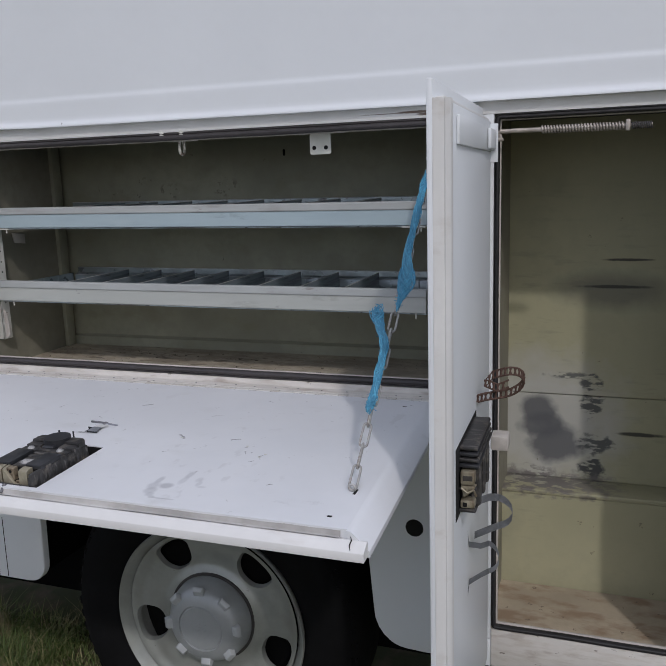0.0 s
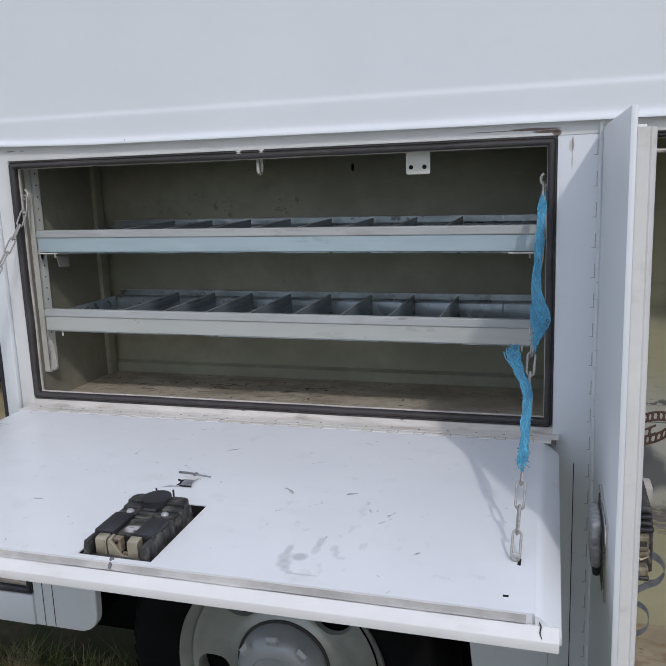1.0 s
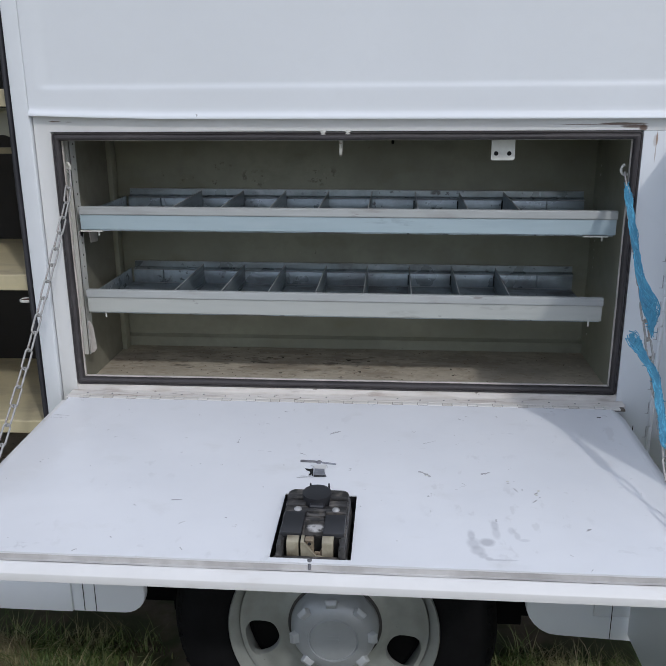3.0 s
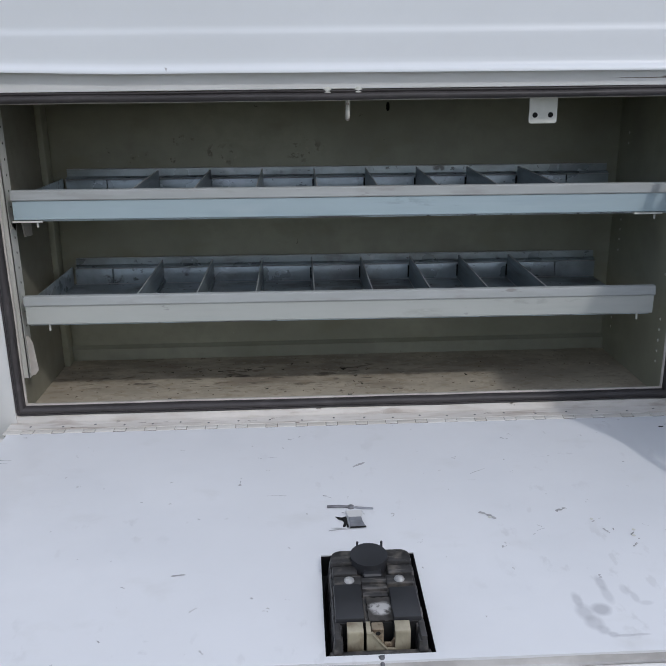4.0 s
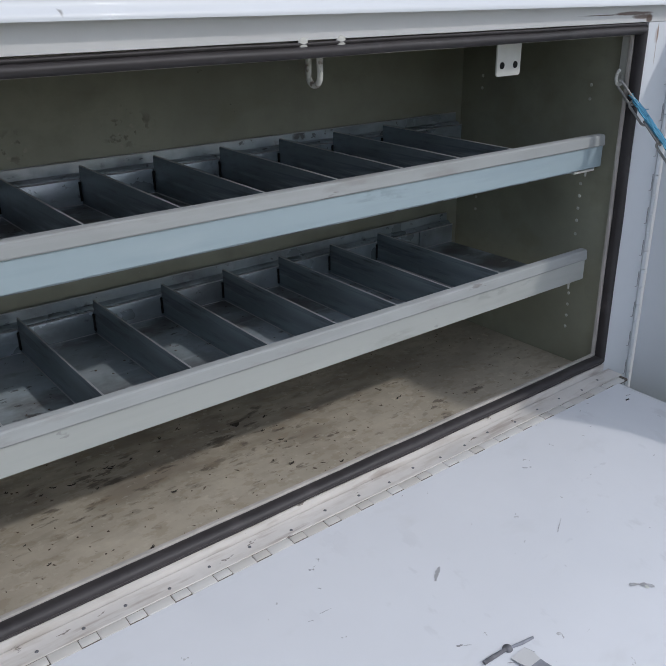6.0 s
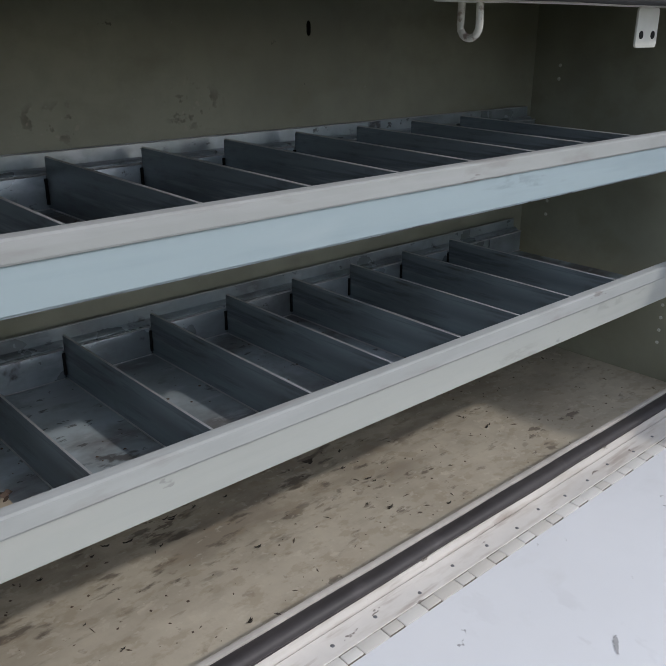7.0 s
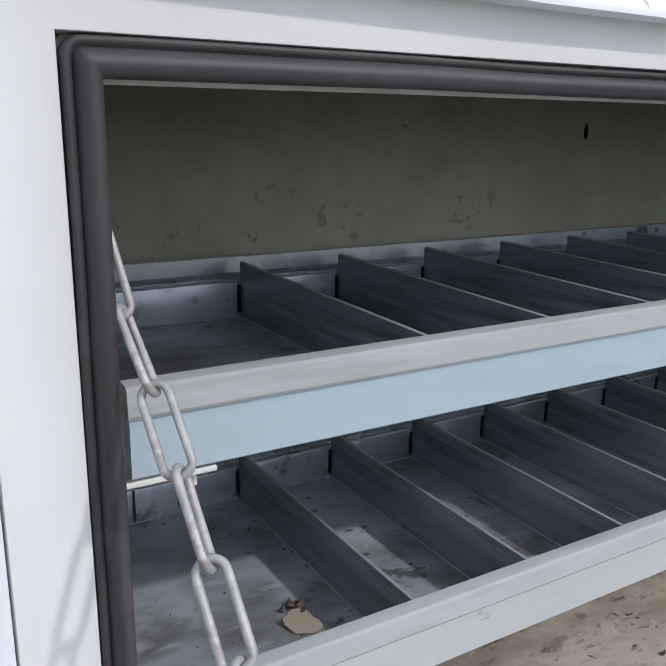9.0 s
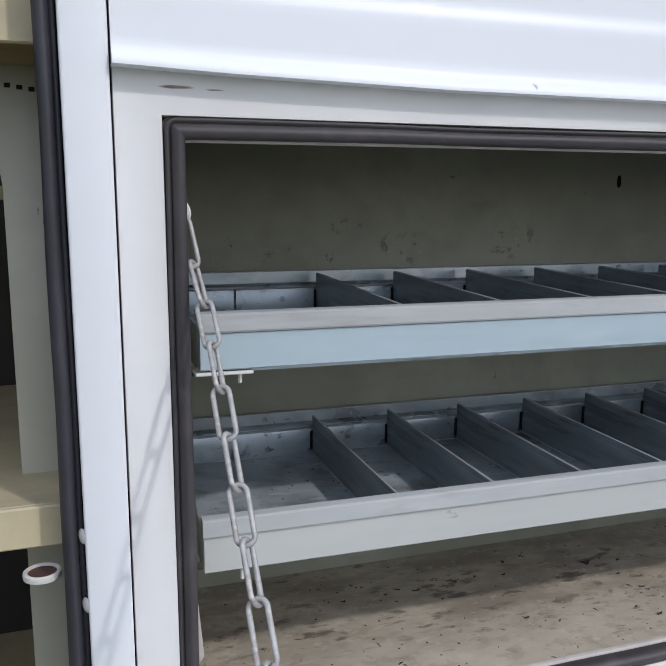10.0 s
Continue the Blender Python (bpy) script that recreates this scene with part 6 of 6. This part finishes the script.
def side_door():
    """Tall door swung wide open, seen nearly edge on."""
    d = thing("cabinet_door", (1.21, -0.25, 0.5), "tall white cabinet door standing wide open on a piano hinge", "truck door")
    M = Matrix.Translation((1.204, -0.006, 0)) @ Matrix.Rotation(radians(1.7), 4, "Z")

    def dp(name, bm, mat, label="", parent=None):
        bmesh.ops.transform(bm, matrix=M, verts=bm.verts)
        return part(name, bm, mat, parent or d, label)
    skin = dp("outer_skin", box(0.0, 0.008, -0.490, -0.002, 0.46, 1.561, 0.002), paint_white, "smooth white outer door sheet")
    bm = bmesh.new()
    prof = [(0.0078, -0.4895), (0.0145, -0.4885), (0.0215, -0.4835), (0.0235, -0.4845), (0.0285, -0.480), (0.030, -0.474), (0.030, -0.466), (0.0078, -0.466)]
    lo, hi = [[bm.verts.new((x, y, z)) for x, y in prof] for z in (0.462, 1.537)]
    for i in range(len(prof)):
        j = (i + 1) % len(prof)
        bm.faces.new((lo[i], lo[j], hi[j], hi[i]))
    bm.faces.new(lo[::-1])
    bm.faces.new(hi)
    dp("edge_flange", bm, paint_edge, "folded white door edge with a worn ridge")
    dp("top_flange", box(0.0082, 0.020, -0.4655, -0.01, 1.5365, 1.541, 0.001, 1), paint_edge)
    dp("inner_panel", box(0.0082, 0.026, -0.4655, -0.03, 0.48, 1.535, 0.003), paint_white)
    dp("stay_bracket", box(0.026, 0.031, -0.415, -0.045, 1.482, 1.521, 0.002), paint_white, "white stay bracket")
    dp("stay_arm", box(0.0312, 0.0375, -0.120, -0.0445, 1.484, 1.519, 0.003, 3), paint_white, "white bracket arm holding the rod")
    dp("stay_plate", box(0.026, 0.040, -0.044, -0.038, 1.463, 1.530, 0.001, 1), paint_white, "pale bent stay plate")
    kn = finish(cyl(bmesh.new(), (0, 0, -0.0148), (0, 0, 0.0148), 0.0034, 12), paint_white, "hinge_knuckle")
    for k in range(34):
        piece("hinge_knuckle", kn, pose(1.2008 if k % 2 else 1.2014, -0.0032, 0.55 + 0.0305 * k), d)
    # narrow dirty slots of the hinge leaf where it meets the column
    bm = box(-0.0007, 0.0007, -0.0007, 0.0, -0.0128, 0.0128)
    add_box(bm, -0.0058, -0.0008, -0.0007, 0.0, -0.0128, -0.0116)
    leaf_slot = finish(bm, scratch_grey, "hinge_slot")
    for k in range(19):
        piece("hinge_slot", leaf_slot, pose(1.1955, -0.0001, 1.5276 - 0.0527 * k), truck)
    # latch on the inner side: open-fronted box, ribbed cover, tarnished jaws
    housing = dp("latch_housing", box(0.026, 0.044, -0.380, -0.225, 0.9599, 1.0373, 0.003, 2), black_plastic, "ribbed black door latch housing")
    for k in range(4):
        z0 = 1.0197 + 0.0082 * k
        dp("rib", box(0.026, 0.0560 - 0.0010 * k, -0.398 + 0.002 * k, -0.235, z0, z0 + 0.0058, 0.002, 2), black_plastic if k % 2 else cover_plastic, "", housing)
    for z0, z1 in ((0.9518, 0.9579), (0.9857, 0.9905)):
        dp("rib", box(0.026, 0.0520, -0.402, -0.235, z0, z1, 0.002, 1), black_plastic, "", housing)
    for k in range(6):
        y = -0.388 + 0.024 * k
        dp("fin", box(0.042, 0.0565 - 0.003 * (k % 2), y, y + 0.016, 0.9582, 1.019, 0.002, 1), black_plastic, "", housing)
    dp("latch_hole", box(0.0255, 0.0268, -0.425, -0.215, 0.945, 1.055), hole_black)
    jaw = dp("latch_jaw", box(0.0290, 0.0500, -0.404, -0.384, 0.9952, 1.017, 0.003, 2), brass, "tarnished yellow zinc jaw")
    dp("jaw_slot", box(0.0330, 0.0470, -0.4046, -0.4030, 1.0024, 1.0102, 0.0004, 1), plate_steel, "", jaw)
    lower = dp("latch_jaw", box(0.0290, 0.0505, -0.404, -0.382, 0.9593, 0.9722, 0.003, 2), brass, "tarnished yellow zinc jaw")
    dp("jaw_slot", box(0.0330, 0.0390, -0.4046, -0.4030, 0.962, 0.9688, 0.0004, 1), hole_black, "", lower)
    bm = slab([(0.030, 0.9939), (0.052, 0.9939), (0.046, 0.9844), (0.034, 0.9749)], -0.402, -0.392, 0.001)
    dp("latch_pawl", bm, brass, "tarnished yellow pawl")
    bm = tube(bmesh.new(), [(0.031, -0.4045, 0.9912), (0.040, -0.407, 0.9851), (0.049, -0.405, 0.9898), (0.052, -0.400, 0.9789)], 0.0018, 8)
    dp("latch_spring", bm, brass)
    dp("latch_tongue", box(0.048, 0.078, -0.195, -0.155, 0.978, 1.004, 0.004, 2), lip_paint, "pale worn latch tongue")
    # outside handle
    tub = dp("paddle_handle", box(-0.0045, 0.001, -0.385, -0.235, 0.905, 1.020, 0.002, 2), chrome, "chrome paddle handle in a dark recess")
    dp("recess", box(-0.0056, -0.0040, -0.372, -0.248, 0.915, 1.010, 0.0005, 1), shade_dark_steel, "", tub)
    dp("paddle", box(-0.020, -0.0055, -0.352, -0.270, 0.938, 1.006, 0.005, 3), zinc, "", tub)
    dp("lock", box(-0.016, -0.0055, -0.330, -0.292, 0.914, 0.934, 0.004, 2), black_plastic, "", tub)
    # bent straps
    def strap(pts, w, mat, name, label):
        bm = bmesh.new()
        rows = [[bm.verts.new((x, y, z + s * w / 2)) for s in (-1, 1)] for x, y, z in pts]
        for a, b in zip(rows, rows[1:]):
            bm.faces.new((a[0], a[1], b[1], b[0]))
        r = bmesh.ops.solidify(bm, geom=bm.faces[:], thickness=0.0015)
        dp(name, bm, mat, label)
    up = [(0.040, -0.285, 0.923), (0.056, -0.265, 0.923)] + [(0.060 + 0.032 * math.sin(a), -0.255, 0.895 + 0.026 * math.cos(a)) for a in [math.pi * k / 10 for k in range(1, 10)]] + [(0.056, -0.265, 0.867), (0.034, -0.285, 0.863)]
    strap(up, 0.013, strap_grey, "bent_strap", "bent grey steel strap")
    low = [(0.026, -0.305, 0.873), (0.027, -0.300, 0.853), (0.044, -0.285, 0.845)] + [(0.048 + 0.024 * math.sin(a), -0.265, 0.817 + 0.026 * math.cos(a)) for a in [math.pi * k / 10 for k in range(1, 10)]] + [(0.044, -0.275, 0.789), (0.028, -0.300, 0.787), (0.025, -0.305, 0.759)]
    strap(low, 0.010, strap_grey, "bent_strap", "thin bent grey steel strap")
    # loop of flat perforated strap: two edges and the webs between the round holes
    bm = bmesh.new()
    mid = [Vector((0.028, -0.205, 1.072)), Vector((0.040, -0.198, 1.074))]
    mid += [Vector((0.072 + 0.030 * math.sin(a), -0.19 + 0.008 * math.cos(a), 1.098 - 0.021 * math.cos(a) + 0.008 * math.sin(a))) for a in [math.pi * k / 11 for k in range(12)]]
    mid += [Vector((0.052, -0.195, 1.112)), Vector((0.040, -0.20, 1.098)), Vector((0.060, -0.197, 1.090)), Vector((0.078, -0.195, 1.098))]
    for s_ in (-1, 1):
        tube(bm, [p + Vector((0, 0.001 * s_, 0.0058 * s_)) for p in mid], 0.0018, 6)
    for a, b in zip(mid, mid[1:]):
        for u in [q / max(1, round((b - a).length / 0.0085)) for q in range(max(1, round((b - a).length / 0.0085)))]:
            p = a.lerp(b, u)
            tube(bm, [p + Vector((0, -0.001, -0.0058)), p, p + Vector((0, 0.001, 0.0058))], [0.0032, 0.0016, 0.0032], 6)
    dp("perforated_strap", bm, rust, "rusty perforated strap loop")


side_door()


def door_stay():
    s = thing("door_stay_spring", (1.36, -0.02, 1.51), "rod with a coiled steel spring holding the cabinet door", "spring")
    bm = bmesh.new()
    tube(bm, [(1.226, -0.036, 1.503), (1.240, -0.036, 1.502), (1.250, -0.032, 1.503), (1.2455, -0.028, 1.509), (1.238, -0.026, 1.512), (1.246, -0.024, 1.5165), (1.262, -0.022, 1.517), (1.50, -0.01, 1.517)], 0.0040, 10)
    part("rod", bm, stay_steel, s)
    bm = bmesh.new()
    turns = 27
    n = turns * 10
    tube(bm, [(1.3165 + 0.1385 * k / n, -0.0185 + 0.005 * k / n + 0.0060 * math.cos(k * 2 * math.pi / 10), 1.517 + 0.0060 * math.sin(k * 2 * math.pi / 10)) for k in range(n)], 0.0017, 6)
    part("coil", bm, stay_steel, s, "coiled steel spring")
    bm = bmesh.new()
    tube(bm, [(1.466 + 0.034 * k / 100, -0.0125 + 0.0054 * math.cos(k * 2 * math.pi / 10), 1.517 + 0.0054 * math.sin(k * 2 * math.pi / 10)) for k in range(100)], 0.00125, 5)
    part("coil", bm, shade_dark_steel, s, "dark threaded rod end")
    part("clamp", box(1.457, 1.4645, -0.021, -0.005, 1.5085, 1.5275, 0.002), stay_steel, s)


door_stay()


# ---- front cabinet with shelves ----
def front_cabinet():
    # back, side and top coloured near black for the shade deep inside
    part("front_cabinet_back", box(-0.99, XL - 0.002, 0.90, 0.91, 0.50, 2.2), shade_dark_steel, truck)
    part("front_cabinet_side", box(-0.078, -0.0725, 0.0145, 0.90, 0.50, 2.2), shade_dark_steel, truck)
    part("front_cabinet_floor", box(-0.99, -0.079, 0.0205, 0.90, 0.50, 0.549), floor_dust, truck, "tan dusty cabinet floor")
    part("front_cabinet_top", box(-0.99, -0.079, 0.0145, 0.90, 2.2, 2.212), shade_dark_steel, truck)
    part("front_door_seal", ring(seal, -0.80, XL, 0.531, 2.049, 0.012, 0.0012, 60), blue_rubber, truck, "", 1.2)
    unit = thing("shelf_unit", (-0.42, 0.2, 0.549), "cream painted steel shelf unit in the dark cabinet", "shelf")
    arc = [(-0.150 + 0.034 * math.cos(radians(a)), 1.500 + 0.040 * math.sin(radians(a))) for a in range(0, 91, 15)]
    up = part("upright", slab([(-0.116, 0.93)] + arc + [(-0.20, 1.540), (-0.20, 1.595), (-0.083, 1.595), (-0.083, 0.93)], 0.105, 0.108, 0.0008), up_paint, unit, "khaki punched upright with a rounded cut-out")
    for k in range(5):
        part("punched_slot", box(-0.128 + 0.009 * k, -0.1235 + 0.009 * k, 0.1042, 0.1052, 1.5795 - 0.0012 * k, 1.583 - 0.0012 * k), hole_black, up)
    part("upright", box(-0.79, -0.765, 0.105, 0.12, 0.549, 2.1, 0.002), olive_paint, unit)
    for z0, z1 in ((1.598, 1.632), (1.224, 1.258), (0.895, 0.925)):
        sh = part("shelf", box(-0.79, -0.0815, 0.030, 0.45, z1 - 0.003, z1, 0.001, 1), cream, unit, "cream shelf board")
        part("shelf_lip", box(-0.79, -0.0815, 0.026, 0.032, z0, z1 - 0.0005, 0.0015, 1), cream, sh, "cream folded front lip")
    part("cross_bar", box(-0.79, -0.09, 0.30, 0.306, 1.488, 1.502), cream, unit)
    bm = lathe([(0.0112, -0.0024), (0.0128, -0.0030), (0.0143, -0.0022), (0.0147, 0.0), (0.0143, 0.0022), (0.0128, 0.0030), (0.0112, 0.0024), (0.0107, 0.0)], (0, 0, 0), 32, True)
    bmesh.ops.transform(bm, matrix=pose(-0.1005, 0.022, 1.2045, 90, 0, 0), verts=bm.verts)
    eye = part("eye_ring", bm, white_part, unit, "white painted eye ring with a rusty bore")
    bm = lathe([(0.0, -0.0010), (0.0109, -0.0010), (0.0109, 0.0010), (0.0, 0.0010)], (0, 0, 0), 24)
    bmesh.ops.transform(bm, matrix=pose(-0.1005, 0.022, 1.2045, 90, 0, 0), verts=bm.verts)
    part("bore", bm, rust, eye)
    for z in (1.1861, 1.2418):
        piece("rivet_head", dome_me, pose(-0.069, -0.004, z, 0, 0, -60), truck)


front_cabinet()


# ---- grass ----
def build_grass():
    rnd = random.Random(11)
    vs, fs = [], []
    n = 0
    while n < 90000:
        x, y = rnd.uniform(-0.9, 1.5), rnd.uniform(-0.2, 0.62)
        bare = noise.noise((x * 2.1 + 5, y * 2.1, 0))
        under = smooth01((y - 0.30 + 0.30 * smooth01((x + 0.05) / 0.25) * (x < 0.95)) / 0.22) * 1.05
        if rnd.random() < 0.6 * (bare > 0.15) + under:
            n += 1
            continue
        n += 1
        tuft = 0.55 + 0.9 * max(0.0, noise.noise((x * 7, y * 7, 4)) + 0.25)
        h = (0.02 + 0.085 * rnd.random() ** 2) * (1 - 0.4 * (bare > 0.1)) * tuft
        a, lean, w = rnd.uniform(0, 6.28), rnd.uniform(0.3, 1.8) * h, rnd.uniform(0.0009, 0.0024)
        dx, dy = math.cos(a), math.sin(a)
        i = len(vs)
        z = -0.01
        vs += [(x - dy * w, y + dx * w, z), (x + dy * w, y - dx * w, z), (x + dx * lean * 0.4 - dy * w * 0.8, y + dy * lean * 0.4 + dx * w * 0.8, h * 0.6), (x + dx * lean * 0.4 + dy * w * 0.8, y + dy * lean * 0.4 - dx * w * 0.8, h * 0.6), (x + dx * lean, y + dy * lean, h)]
        fs += [(i, i + 1, i + 3, i + 2), (i + 2, i + 3, i + 4)]
    for k in range(45000):
        x, y = rnd.uniform(-4.0, 5.0), rnd.uniform(-4.5, 4.0)
        if -1.05 < x < 1.8 and -0.2 < y < 2.1 or noise.noise((x * 2.1 + 5, y * 2.1, 0)) > 0.25:
            continue
        h, a, w = rnd.uniform(0.03, 0.10), rnd.uniform(0, 6.28), rnd.uniform(0.002, 0.005)
        dx, dy, i = math.cos(a), math.sin(a), len(vs)
        vs += [(x - dy * w, y + dx * w, -0.01), (x + dy * w, y - dx * w, -0.01), (x + dx * h * 0.6, y + dy * h * 0.6, h)]
        fs.append((i, i + 1, i + 2))
    me = bpy.data.meshes.new("grass")
    me.from_pydata(vs, [], fs)
    me.materials.append(grass_mat)
    tagged(new("grass", me), "patchy green and straw-coloured grass blades", "grass", kind="stuff")


build_grass()
